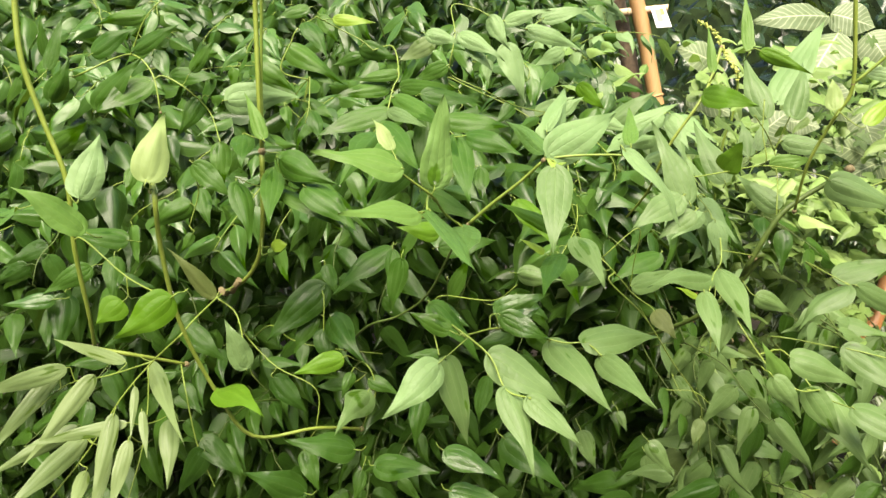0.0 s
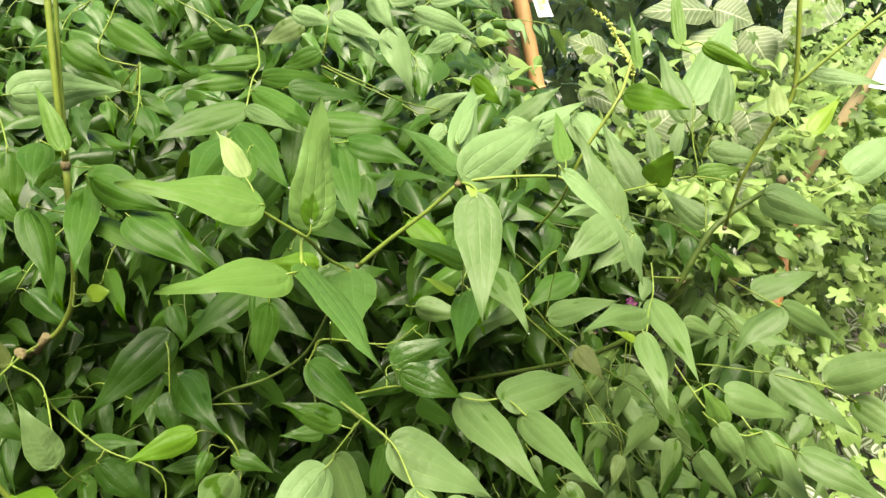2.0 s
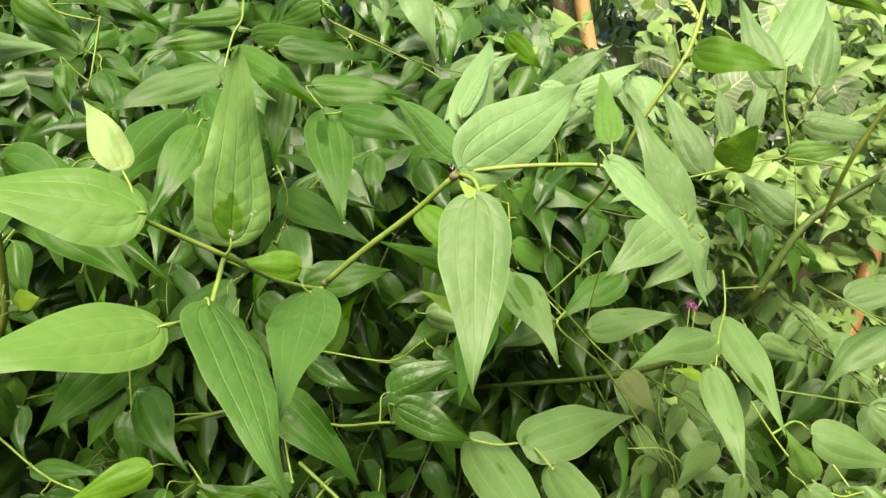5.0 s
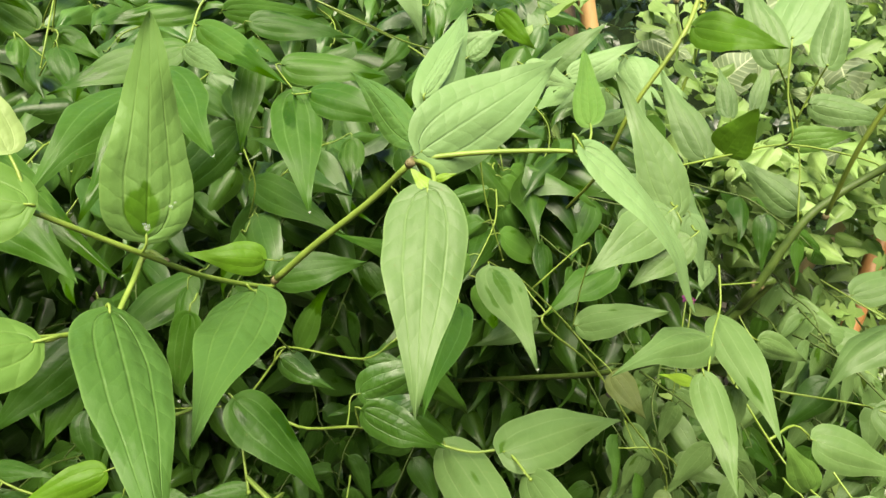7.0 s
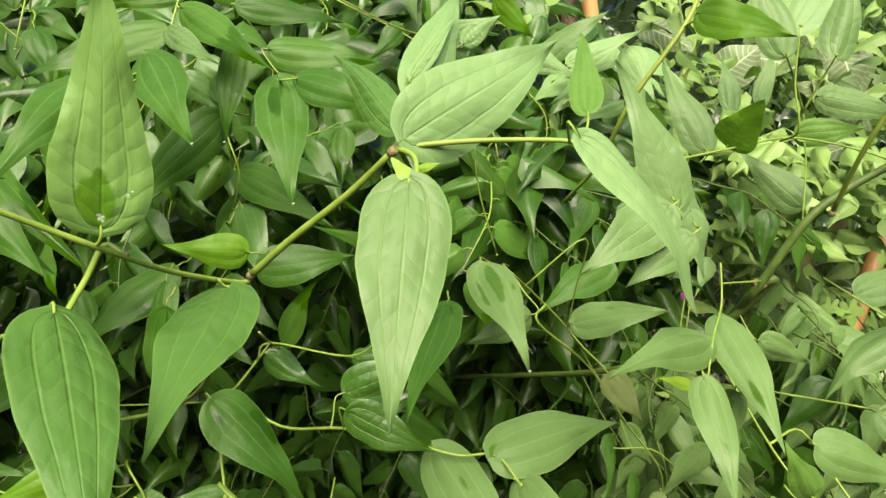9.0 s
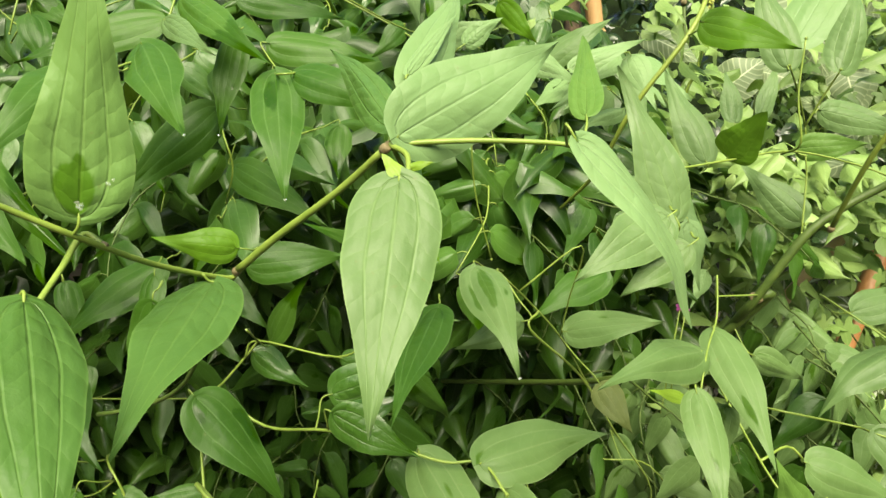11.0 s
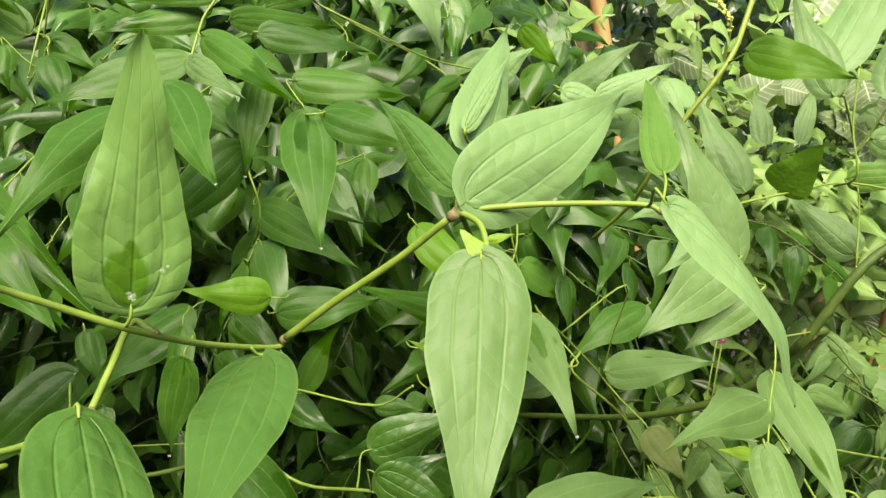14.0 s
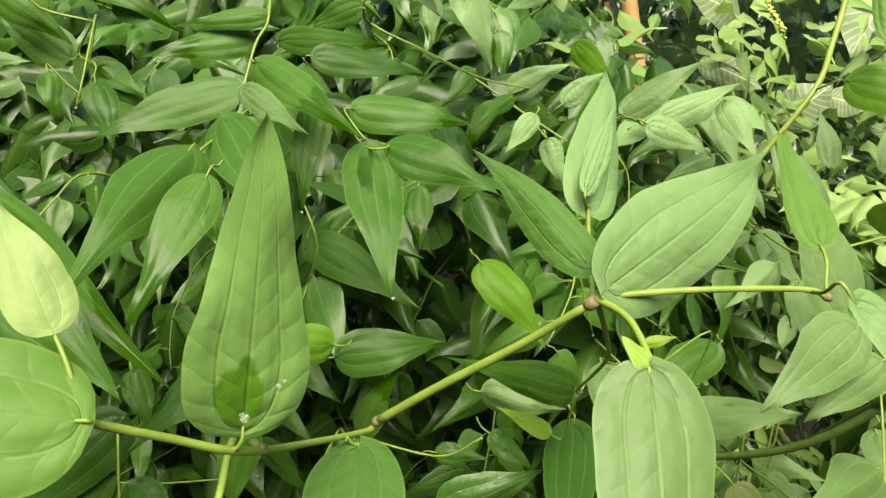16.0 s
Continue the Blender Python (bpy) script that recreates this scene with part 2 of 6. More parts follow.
# Backdrop ring colour: deep shade put into a near-black green.
backdrop_shade = plain("backdrop_shade", (0.004, 0.008, 0.003), (0.022, 0.040, 0.012), 9.0, 0.9, 1.0, spec=0.1)
tan_wood = plain("tan_wood", (0.23, 0.125, 0.045), (0.36, 0.22, 0.085), 14.0, 0.6, 0.5, (1, 1, 0.15))
bark = plain("bark", (0.05, 0.035, 0.02), (0.13, 0.09, 0.05), 40.0, 0.85, 0.8)


# ---- shapes ----
def half_width(v, widest=0.25, taper=0.66, power=2.2):
    """Half the blade's breadth at v of its length, for a blade 1 wide: a round base, full shoulders and a long drawn-out tip."""
    if v < widest:
        return 0.5 * max(0.0, 1 - ((widest - v) / widest) ** 2.4) ** 0.5
    u = (v - widest) / (1 - widest)
    return 0.5 * math.exp(-(u / taper) ** power) * (1 - u ** 12)


def blade_mesh(name, rows, across, bow=0.07, fold=0.12, swerve=0.0, twist=0.0, heart=0.055, widest=0.25, taper=0.66, power=2.2, wave=0.015, droop=0.25, ripple=0.026, ragged=0.016, crest=0.8, seed=0):
    """A leaf blade 1 long along y and 1 wide, its upper side towards z, with real sag, fold and swollen fields between its veins."""
    rng = random.Random(seed)
    phase, phase2 = rng.uniform(0, 6.3), rng.uniform(0, 6.3)
    verts, faces, uvs = [], [], []
    for i in range(rows + 1):
        v = (i / rows) ** 1.12 if i else 0.0
        w = max(half_width(v, widest, taper, power), 0.010 if 0 < i < rows else 0.004)
        for j in range(across + 1):
            s = 2 * j / across - 1
            x = s * w * (1 + ragged * (math.sin(17 * v + phase * 3 + (2.1 if s > 0 else 0)) + 0.6 * math.sin(33 * v + phase2 * 2 + (1.3 if s > 0 else 0))))
            y = v - heart * abs(s) ** 1.5 * math.sin(math.pi * min(1.0, v / 0.3) * 0.5 + math.pi / 2) * (1 if v < 0.3 else 0)
            z = bow * math.sin(math.pi * v ** 0.85) - fold * abs(x) * (1 - 0.5 * v) * crest
            z += wave * abs(math.sin(math.pi * abs(s) / 0.5)) * w * 2 * (1 - v) - droop * max(0.0, v - 0.55) ** 2
            z += ripple * abs(s) * math.sin(9.0 * v + phase + (1.7 if s > 0 else 0)) + 0.006 * math.sin(21 * v + phase2) * abs(s)
            a = twist * (v - 0.3)
            verts.append((x * math.cos(a) + swerve * v * v * (1 - v) * 4, y, z + x * math.sin(a) * 0.42))
            uvs.append((j / across, v))
    for i in range(rows):
        for j in range(across):
            k = i * (across + 1) + j
            faces.append((k, k + 1, k + across + 2, k + across + 1))
    me = bpy.data.meshes.new(name)
    me.from_pydata(verts, [], faces)
    layer = me.uv_layers.new(name="UVMap")
    for loop in me.loops:
        layer.data[loop.index].uv = uvs[loop.vertex_index]
    me.polygons.foreach_set("use_smooth", [True] * len(me.polygons))
    return me


def tube_bm(bm, pts, radii, sides=7):
    """A round stem along the points, closed at both ends."""
    rings = []
    for i, p in enumerate(pts):
        way = (pts[min(i + 1, len(pts) - 1)] - pts[max(i - 1, 0)]).normalized()
        a = way.orthogonal().normalized() if not rings else (last - way * last.dot(way)).normalized()
        last = a
        b = way.cross(a)
        r = radii[i] if hasattr(radii, "__len__") else radii
        rings.append([bm.verts.new(p + r * (math.cos(k * 6.2832 / sides) * a + math.sin(k * 6.2832 / sides) * b)) for k in range(sides)])
    for r0, r1 in zip(rings, rings[1:]):
        for k in range(sides):
            bm.faces.new((r0[k], r0[(k + 1) % sides], r1[(k + 1) % sides], r1[k])).smooth = True
    bm.faces.new(rings[0][::-1])
    bm.faces.new(rings[-1])


def smooth_line(pts, steps=4):
    """A curve through the points."""
    p = [Vector(q) for q in pts]
    p = [2 * p[0] - p[1], *p, 2 * p[-1] - p[-2]]
    out = []
    for a, b, c, d in zip(p, p[1:], p[2:], p[3:]):
        for k in range(steps):
            t = k / steps
            out.append(0.5 * (2 * b + (c - a) * t + (2 * a - 5 * b + 4 * c - d) * t * t + (3 * b - a - 3 * c + d) * t ** 3))
    return [*out, p[-2]]


def part(name, bm, mat, parent, label=""):
    """Links a bmesh as one mesh object under a thing or a part; its verts are in the world's metres."""
    me = bpy.data.meshes.new(name)
    bm.to_mesh(me)
    bm.free()
    me.materials.append(mat)
    ob = new(name, me)
    if parent:
        ob.parent = parent
        where = parent.location if parent.parent is None else parent.location + parent.parent.location
        me.transform(Matrix.Translation(-where))
    if label:
        ob["label"] = label
    return ob


def shoot(name, at, label, category="vine", group="vine shoots"):
    ob = tagged(new(name), label, category, group)
    ob.location, ob.empty_display_size = at, 0.05
    return ob


def stem(owner, radius, *pts, surface=None):
    """A jointed vine stem with swollen nodes."""
    line = smooth_line(pts, 5)
    n = len(line) - 1
    radii = [radius * (1.12 - 0.3 * i / n) * (1.0 + 0.03 * math.sin(i * 2.3)) for i in range(n + 1)]
    bm = bmesh.new()
    tube_bm(bm, line, radii, 8)
    ob = part("stem", bm, surface or (stem_dark if radius > 0.0045 else stem_ripe if radius > 0.0029 else stem_green), owner)
    for at, way in ((line[0], line[1] - line[0]), (line[-1], line[-1] - line[-2])):
        way.normalize()
        r = radius * (1.45 if radius > 0.003 else 1.3)
        bm = bmesh.new()
        tube_bm(bm, [at - way * r * 0.9, at - way * r * 0.3, at + way * r * 0.3, at + way * r * 0.9], [r * 0.8, r * 1.0, r * 1.0, r * 0.75], 8)
        part("node", bm, node_brown if radius > 0.0015 else stem_green, owner)
    return ob


SHAPES = [
    blade_mesh("blade", 36, 12, bow=0.05, fold=0.10, swerve=0.05, twist=0.2, seed=1),
    blade_mesh("blade", 36, 12, bow=0.09, fold=0.22, swerve=-0.06, twist=-0.3, widest=0.23, taper=0.60, power=1.85, droop=0.15, seed=2),
    blade_mesh("blade", 36, 12, wave=0.014, bow=0.03, fold=0.05, swerve=0.02, twist=0.1, widest=0.26, taper=0.67, power=2.2, droop=0.1, seed=3),
    blade_mesh("blade", 36, 12, bow=0.11, fold=0.32, swerve=0.09, twist=0.5, taper=0.60, power=1.8, droop=0.15, seed=4),
    blade_mesh("blade", 36, 12, bow=0.07, fold=0.20, swerve=-0.1, twist=-0.15, widest=0.26, taper=0.63, power=1.95, heart=0.05, droop=0.15, seed=5),
    blade_mesh("blade", 36, 12, wave=0.02, bow=0.02, fold=0.08, swerve=0.02, twist=0.05, widest=0.22, taper=0.74, power=1.5, heart=0.05, droop=0.0, seed=6),
    blade_mesh("blade", 36, 12, bow=0.06, fold=0.18, swerve=0.03, twist=0.1, widest=0.28, taper=0.65, power=2.0, heart=0.05, droop=0.15, seed=7),
    blade_mesh("blade", 36, 12, bow=0.16, fold=0.10, swerve=0.10, twist=0.2, widest=0.30, taper=0.74, power=1.9, seed=8),
    blade_mesh("blade", 36, 12, bow=0.07, fold=0.12, swerve=0.02, widest=0.42, taper=0.76, power=2.5, heart=0.0, wave=0.012, droop=0.1, seed=9),
    blade_mesh("blade", 36, 12, bow=0.03, fold=0.10, swerve=0.03, twist=0.05, widest=0.25, taper=0.60, power=1.7, heart=0.05, droop=0.05, seed=10),
]
USUAL = (0, 1, 2, 3, 4, 6)
count = [0]
LOOKS = {"leaf_young": "young yellow-green leaf", "leaf_withered": "yellowing olive leaf", "leaf_glossy": "wet glossy green leaf", "leaf_lemon": "very pale lemon-green leaf", "leaf_fresh": "fresh bright green leaf", "leaf_wetted": "pale leaf with a dark wet patch", "leaf_silver": "pale grey-green leaf"}


def leaf(owner, base, tip, width, facing, mat, joint=None, shape=None):
    """One leaf from its base to its tip, its upper side turned to facing; joint: where its stalk leaves the stem."""
    base, tip, up = Vector(base), Vector(tip), Vector(facing)
    y = tip - base
    size = y.length
    y.normalize()
    z = (up - y * up.dot(y)).normalized()
    x = y.cross(z)
    me = SHAPES[USUAL[count[0] % len(USUAL)] if shape is None else shape]
    count[0] += 1
    if not me.materials:
        me.materials.append(mature)
    ob = new("leaf", me)
    ob.parent = owner
    m = Matrix((x * width, y * size, z * min(size, 2.2 * width))).transposed().to_4x4()
    m.translation = base - owner.location
    ob.matrix_basis = m
    ob.material_slots[0].link = "OBJECT"
    ob.material_slots[0].material = mat
    if mat.name in LOOKS:
        ob["label"] = LOOKS[mat.name]
    if joint:
        joint = Vector(joint)
        sag = base - y * min(0.4 * (base - joint).length, 0.012)
        bm = bmesh.new()
        tube_bm(bm, smooth_line([joint, (joint + sag) / 2 + Vector((0, 0, -0.002)), sag, base + y * 0.001 - z * 0.0006], 3), [0.0011, 0.001, 0.00095, 0.0009, 0.00085, 0.00085, 0.00085, 0.0008, 0.0007, 0.0004], 6)
        stalk = part("leaf_stalk", bm, stem_green, None)
        stalk.parent = ob
        stalk.matrix_parent_inverse = (Matrix.Translation(owner.location) @ m).inverted()
    return ob


# ---- the near vines ----
main_shoot = shoot("vine_shoot", (-0.107, 1.357, 0.875), "green climbing vine with pointed three-veined leaves")
# The lower length is coloured dark to carry the shade it hangs in.
stem(main_shoot, 0.0020, (-0.199, 1.334, 0.859), (-0.127, 1.137, 0.975), (-0.068, 1.101, 1.007), (-0.016, 1.049, 1.061), (0.019, 1.006, 1.139), (0.044, 0.975, 1.186), surface=stem_dark)
stem(main_shoot, 0.0024, (0.044, 0.975, 1.186), (0.076, 0.954, 1.219), (0.113, 0.933, 1.253), (0.140, 0.913, 1.283))
stem(main_shoot, 0.0017, (0.044, 0.975, 1.186), (0.038, 0.971, 1.182), (0.011, 0.918, 1.208), (-0.005, 0.866, 1.238), (-0.025, 0.848, 1.255), (-0.043, 0.833, 1.270), (-0.051, 0.830, 1.275))
stem(main_shoot, 0.0017, (-0.001, 0.879, 1.231), (-0.011, 0.880, 1.236), (-0.012, 0.857, 1.226), (-0.010, 0.828, 1.219))
stem(main_shoot, 0.0014, (-0.010, 0.828, 1.218), (-0.023, 0.808, 1.218), (-0.032, 0.790, 1.224))
stem(main_shoot, 0.0016, (0.142, 0.916, 1.285), (0.188, 0.914, 1.290), (0.239, 0.915, 1.291), (0.251, 0.913, 1.288))
stem(main_shoot, 0.0016, (0.142, 0.916, 1.285), (0.151, 0.899, 1.283), (0.152, 0.879, 1.279), (0.150, 0.863, 1.275))
stem(main_shoot, 0.0011, (0.142, 0.916, 1.285), (0.148, 0.922, 1.288), (0.155, 0.927, 1.290))
stem(main_shoot, 0.0013, (0.142, 0.916, 1.285), (0.147, 0.945, 1.297), (0.158, 0.990, 1.311))
stem(main_shoot, 0.0013, (0.145, 0.920, 1.282), (0.160, 0.942, 1.253), (0.176, 0.983, 1.221), (0.174, 1.024, 1.180))
leaf(main_shoot, (-0.003, 0.860, 1.252), (0.007, 0.869, 1.366), 0.046, (0.45, -0.89, 0.03), wetted, (-0.009, 0.862, 1.242), shape=5)
leaf(main_shoot, (0.020, 1.259, 1.002), (0.067, 1.241, 1.096), 0.034, (-0.40, -0.89, 0.38), mature, (0.014, 1.147, 1.065))
leaf(main_shoot, (0.035, 0.947, 1.186), (0.033, 0.785, 1.173), 0.049, (0.08, -0.17, 0.98), middle, (0.028, 0.950, 1.192), shape=2)
leaf(main_shoot, (-0.006, 0.811, 1.227), (0.053, 0.695, 1.170), 0.041, (0.45, -0.20, 0.87), middle, (-0.018, 0.816, 1.218), shape=9)
leaf(main_shoot, (-0.020, 0.768, 1.232), (-0.098, 0.703, 1.238), 0.038, (0.41, -0.42, 0.81), bright, (-0.032, 0.790, 1.224), shape=9)
leaf(main_shoot, (-0.043, 0.823, 1.277), (-0.145, 0.800, 1.297), 0.047, (0.33, -0.60, 0.72), bright, (-0.048, 0.831, 1.273), shape=9)
leaf(main_shoot, (-0.056, 0.841, 1.299), (-0.080, 0.862, 1.336), 0.021, (0.33, -0.72, 0.61), lemon, (-0.043, 0.829, 1.275))
leaf(main_shoot, (0.147, 0.858, 1.276), (0.137, 0.778, 1.185), 0.045, (0.05, -0.75, 0.66), pale, (0.150, 0.863, 1.275), shape=2)
leaf(main_shoot, (0.148, 0.914, 1.291), (0.251, 0.973, 1.351), 0.052, (0.28, -0.88, 0.39), silver, (0.151, 0.915, 1.286), shape=0)
leaf(main_shoot, (0.144, 0.934, 1.294), (0.097, 1.053, 1.335), 0.027, (-0.47, -0.45, 0.76), middle)
leaf(main_shoot, (0.158, 0.990, 1.311), (0.200, 1.113, 1.390), 0.038, (0.38, -0.59, 0.71), silver, shape=1)
leaf(main_shoot, (0.154, 0.983, 1.322), (0.191, 1.061, 1.366), 0.013, (0.19, -0.55, 0.82), silver, (0.158, 0.990, 1.311))
leaf(main_shoot, (0.193, 1.079, 1.120), (0.152, 0.941, 1.091), 0.039, (-0.03, -0.20, 0.98), mature, (0.198, 1.118, 1.119))
leaf(main_shoot, (0.178, 1.042, 1.171), (0.082, 0.994, 1.218), 0.028, (0.55, -0.75, 0.36), mature, (0.174, 1.024, 1.180))
leaf(main_shoot, (0.261, 0.940, 1.307), (0.277, 1.020, 1.354), 0.022, (-0.28, -0.45, 0.85), bright, (0.251, 0.913, 1.288), shape=5)
leaf(main_shoot, (0.240, 0.880, 1.296), (0.310, 0.854, 1.206), 0.036, (0.56, -0.58, 0.60), silver, (0.244, 0.914, 1.290), shape=7)
leaf(main_shoot, (0.147, 0.860, 1.278), (0.138, 0.868, 1.287), 0.009, (-0.00, -0.77, 0.64), young, (0.150, 0.863, 1.275), shape=5)
leaf(main_shoot, (0.153, 0.879, 1.279), (0.165, 0.877, 1.283), 0.005, (-0.28, -0.87, 0.41), young)
leaf(main_shoot, (0.152, 0.879, 1.278), (0.149, 0.868, 1.266), 0.004, (0.30, -0.74, 0.60), young)
leaf(main_shoot, (0.166, 1.052, 1.131), (0.124, 1.052, 1.153), 0.015, (0.31, -0.74, 0.59), young, (0.174, 1.024, 1.180))

back_shoot = shoot("vine_shoot", (-0.154, 1.498, 1.479), "dense shoot of dark green wet three-veined leaves")
stem(back_shoot, 0.0015, (-0.154, 1.498, 1.479), (-0.113, 1.522, 1.490), (-0.092, 1.419, 1.425), (-0.102, 1.390, 1.394), (-0.114, 1.328, 1.321), (-0.119, 1.218, 1.301))
stem(back_shoot, 0.0011, (-0.002, 1.518, 1.287), (0.024, 1.280, 1.302), (0.045, 1.269, 1.306), (0.020, 1.313, 1.307))
stem(back_shoot, 0.0016, (-0.002, 1.941, 1.452), (0.016, 1.702, 1.435), (0.054, 1.692, 1.416), (0.168, 1.665, 1.365), (0.216, 1.598, 1.332), (0.285, 1.526, 1.289))
stem(back_shoot, 0.0011, (0.282, 1.547, 1.231), (0.243, 1.312, 1.258), (0.253, 1.309, 1.181), (0.283, 1.321, 1.091))
stem(back_shoot, 0.0011, (-0.084, 1.547, 1.202), (-0.041, 1.313, 1.235), (-0.026, 1.290, 1.198), (-0.039, 1.309, 1.152))
stem(back_shoot, 0.0011, (-0.288, 1.417, 1.368), (-0.274, 1.411, 1.417), (-0.262, 1.340, 1.356), (-0.268, 1.331, 1.325))
leaf(back_shoot, (-0.112, 1.340, 1.350), (-0.250, 1.295, 1.298), 0.046, (0.10, -0.87, 0.48), mature, (-0.109, 1.353, 1.350))
leaf(back_shoot, (-0.113, 1.173, 1.308), (-0.151, 1.027, 1.233), 0.057, (0.48, -0.50, 0.72), mature, (-0.119, 1.218, 1.301))
leaf(back_shoot, (-0.083, 1.110, 1.298), (-0.112, 1.024, 1.217), 0.037, (0.21, -0.71, 0.68), mature, (-0.079, 1.145, 1.306), shape=9)
leaf(back_shoot, (-0.094, 1.369, 1.376), (0.020, 1.253, 1.316), 0.042, (-0.39, -0.70, 0.60), mature, (-0.104, 1.377, 1.380))
leaf(back_shoot, (-0.104, 1.334, 1.350), (-0.025, 1.218, 1.321), 0.027, (-0.57, -0.54, 0.62), pale, (-0.112, 1.340, 1.336))
leaf(back_shoot, (-0.112, 1.280, 1.324), (-0.036, 1.147, 1.251), 0.057, (-0.16, -0.55, 0.82), mature, (-0.116, 1.284, 1.313), shape=6)
leaf(back_shoot, (-0.035, 1.368, 1.339), (-0.044, 1.306, 1.230), 0.040, (-0.14, -0.86, 0.50), mature, (-0.033, 1.399, 1.350))
leaf(back_shoot, (0.024, 1.275, 1.303), (0.052, 1.147, 1.196), 0.055, (0.00, -0.48, 0.87), mature, (0.024, 1.280, 1.302), shape=2)
leaf(back_shoot, (0.045, 1.268, 1.306), (0.147, 1.219, 1.272), 0.047, (-0.21, -0.82, 0.53), mature)
leaf(back_shoot, (0.009, 1.342, 1.333), (0.136, 1.350, 1.324), 0.047, (0.09, -0.85, 0.52), mature, (0.020, 1.313, 1.307))
leaf(back_shoot, (-0.041, 1.428, 1.385), (0.087, 1.451, 1.372), 0.040, (0.20, -0.87, 0.44), mature, (-0.059, 1.447, 1.383))
leaf(back_shoot, (-0.119, 1.447, 1.402), (-0.238, 1.416, 1.376), 0.043, (0.13, -0.89, 0.44), mature, (-0.096, 1.439, 1.438))
leaf(back_shoot, (-0.091, 1.512, 1.404), (0.041, 1.618, 1.406), 0.038, (0.60, -0.75, 0.27), mature, (-0.105, 1.523, 1.400))
leaf(back_shoot, (0.217, 1.599, 1.342), (0.159, 1.510, 1.307), 0.026, (0.49, -0.58, 0.65), mature, (0.216, 1.598, 1.332))
leaf(back_shoot, (0.168, 1.664, 1.376), (0.118, 1.633, 1.321), 0.036, (0.19, -0.92, 0.35), mature, (0.168, 1.665, 1.365))
leaf(back_shoot, (0.081, 1.448, 1.231), (0.085, 1.394, 1.169), 0.037, (-0.07, -0.75, 0.66), mature, (0.040, 1.456, 1.222))
leaf(back_shoot, (-0.036, 1.347, 1.188), (0.081, 1.262, 1.144), 0.048, (-0.23, -0.68, 0.69), mature, (-0.037, 1.357, 1.215))
leaf(back_shoot, (-0.004, 1.190, 1.135), (-0.079, 1.170, 1.149), 0.037, (0.30, -0.91, 0.28), fresh, (0.014, 1.216, 1.128))
leaf(back_shoot, (0.001, 1.240, 1.100), (0.107, 1.250, 1.113), 0.048, (0.04, -0.90, 0.43), mature, (-0.016, 1.260, 1.093))
leaf(back_shoot, (-0.271, 1.159, 1.269), (-0.102, 1.070, 1.154), 0.050, (0.18, -0.63, 0.75), mature, (-0.302, 1.152, 1.280))
leaf(back_shoot, (-0.281, 1.144, 1.214), (-0.131, 1.074, 1.149), 0.033, (0.04, -0.63, 0.77), mature, (-0.273, 1.150, 1.228))

leaf(back_shoot, (-0.060, 1.365, 1.253), (-0.150, 1.260, 1.152), 0.055, (0.49, -0.79, 0.38), mature, (-0.030, 1.395, 1.253), shape=0)

right_shoot = shoot("vine_shoot", (0.623, 1.601, 0.806), "thick green vine branch carrying grey-green pointed leaves")
stem(right_shoot, 0.0052, (0.710, 1.573, 0.810), (0.603, 1.381, 0.906), (0.562, 1.221, 1.059), (0.563, 1.191, 1.102), (0.594, 1.183, 1.172), (0.629, 1.184, 1.205), (0.664, 1.180, 1.230), (0.694, 1.160, 1.260))
stem(right_shoot, 0.0050, (0.563, 1.195, 1.097), (0.577, 1.196, 1.097), (0.534, 1.265, 0.987), (0.467, 1.364, 0.901), (0.374, 1.521, 0.811), (0.20, 1.80, 0.66))
stem(right_shoot, 0.0012, (0.490, 1.362, 1.206), (0.394, 1.145, 1.242), (0.438, 1.162, 1.244), (0.496, 1.180, 1.252), (0.575, 1.195, 1.262), (0.669, 1.181, 1.244), (0.673, 1.177, 1.223))
stem(right_shoot, 0.0010, (0.592, 1.185, 1.177), (0.598, 1.206, 1.233), (0.596, 1.213, 1.256))
stem(right_shoot, 0.0010, (0.474, 1.123, 1.124), (0.474, 1.129, 1.144), (0.470, 1.108, 1.108), (0.442, 1.065, 1.095), (0.422, 1.029, 1.072))
stem(right_shoot, 0.0010, (0.563, 1.191, 1.102), (0.474, 1.123, 1.124))
leaf(right_shoot, (0.397, 1.080, 1.213), (0.344, 1.130, 1.336), 0.048, (0.03, -0.92, 0.39), pale, (0.404, 1.096, 1.194), shape=9)
leaf(right_shoot, (0.368, 1.036, 1.222), (0.287, 0.997, 1.179), 0.045, (0.08, -0.81, 0.58), pale, (0.383, 1.065, 1.225), shape=2)
leaf(right_shoot, (0.386, 1.029, 1.200), (0.332, 1.017, 1.160), 0.031, (-0.17, -0.86, 0.48), dull, (0.400, 1.054, 1.206))
leaf(right_shoot, (0.494, 1.186, 1.254), (0.505, 1.152, 1.304), 0.045, (-0.65, -0.69, -0.32), fresh, (0.496, 1.180, 1.252), shape=5)
leaf(right_shoot, (0.593, 1.421, 1.217), (0.555, 1.521, 1.338), 0.053, (-0.25, -0.78, 0.57), pale, (0.597, 1.432, 1.199))
leaf(right_shoot, (0.712, 1.580, 1.262), (0.712, 1.639, 1.342), 0.036, (-0.24, -0.78, 0.58), pale, (0.713, 1.591, 1.244))
leaf(right_shoot, (0.639, 1.384, 1.284), (0.677, 1.435, 1.357), 0.025, (-0.09, -0.79, 0.60), pale, (0.632, 1.397, 1.267))
leaf(right_shoot, (0.601, 1.204, 1.187), (0.550, 1.265, 1.241), 0.041, (-0.58, -0.75, 0.31), pale, (0.593, 1.189, 1.188))
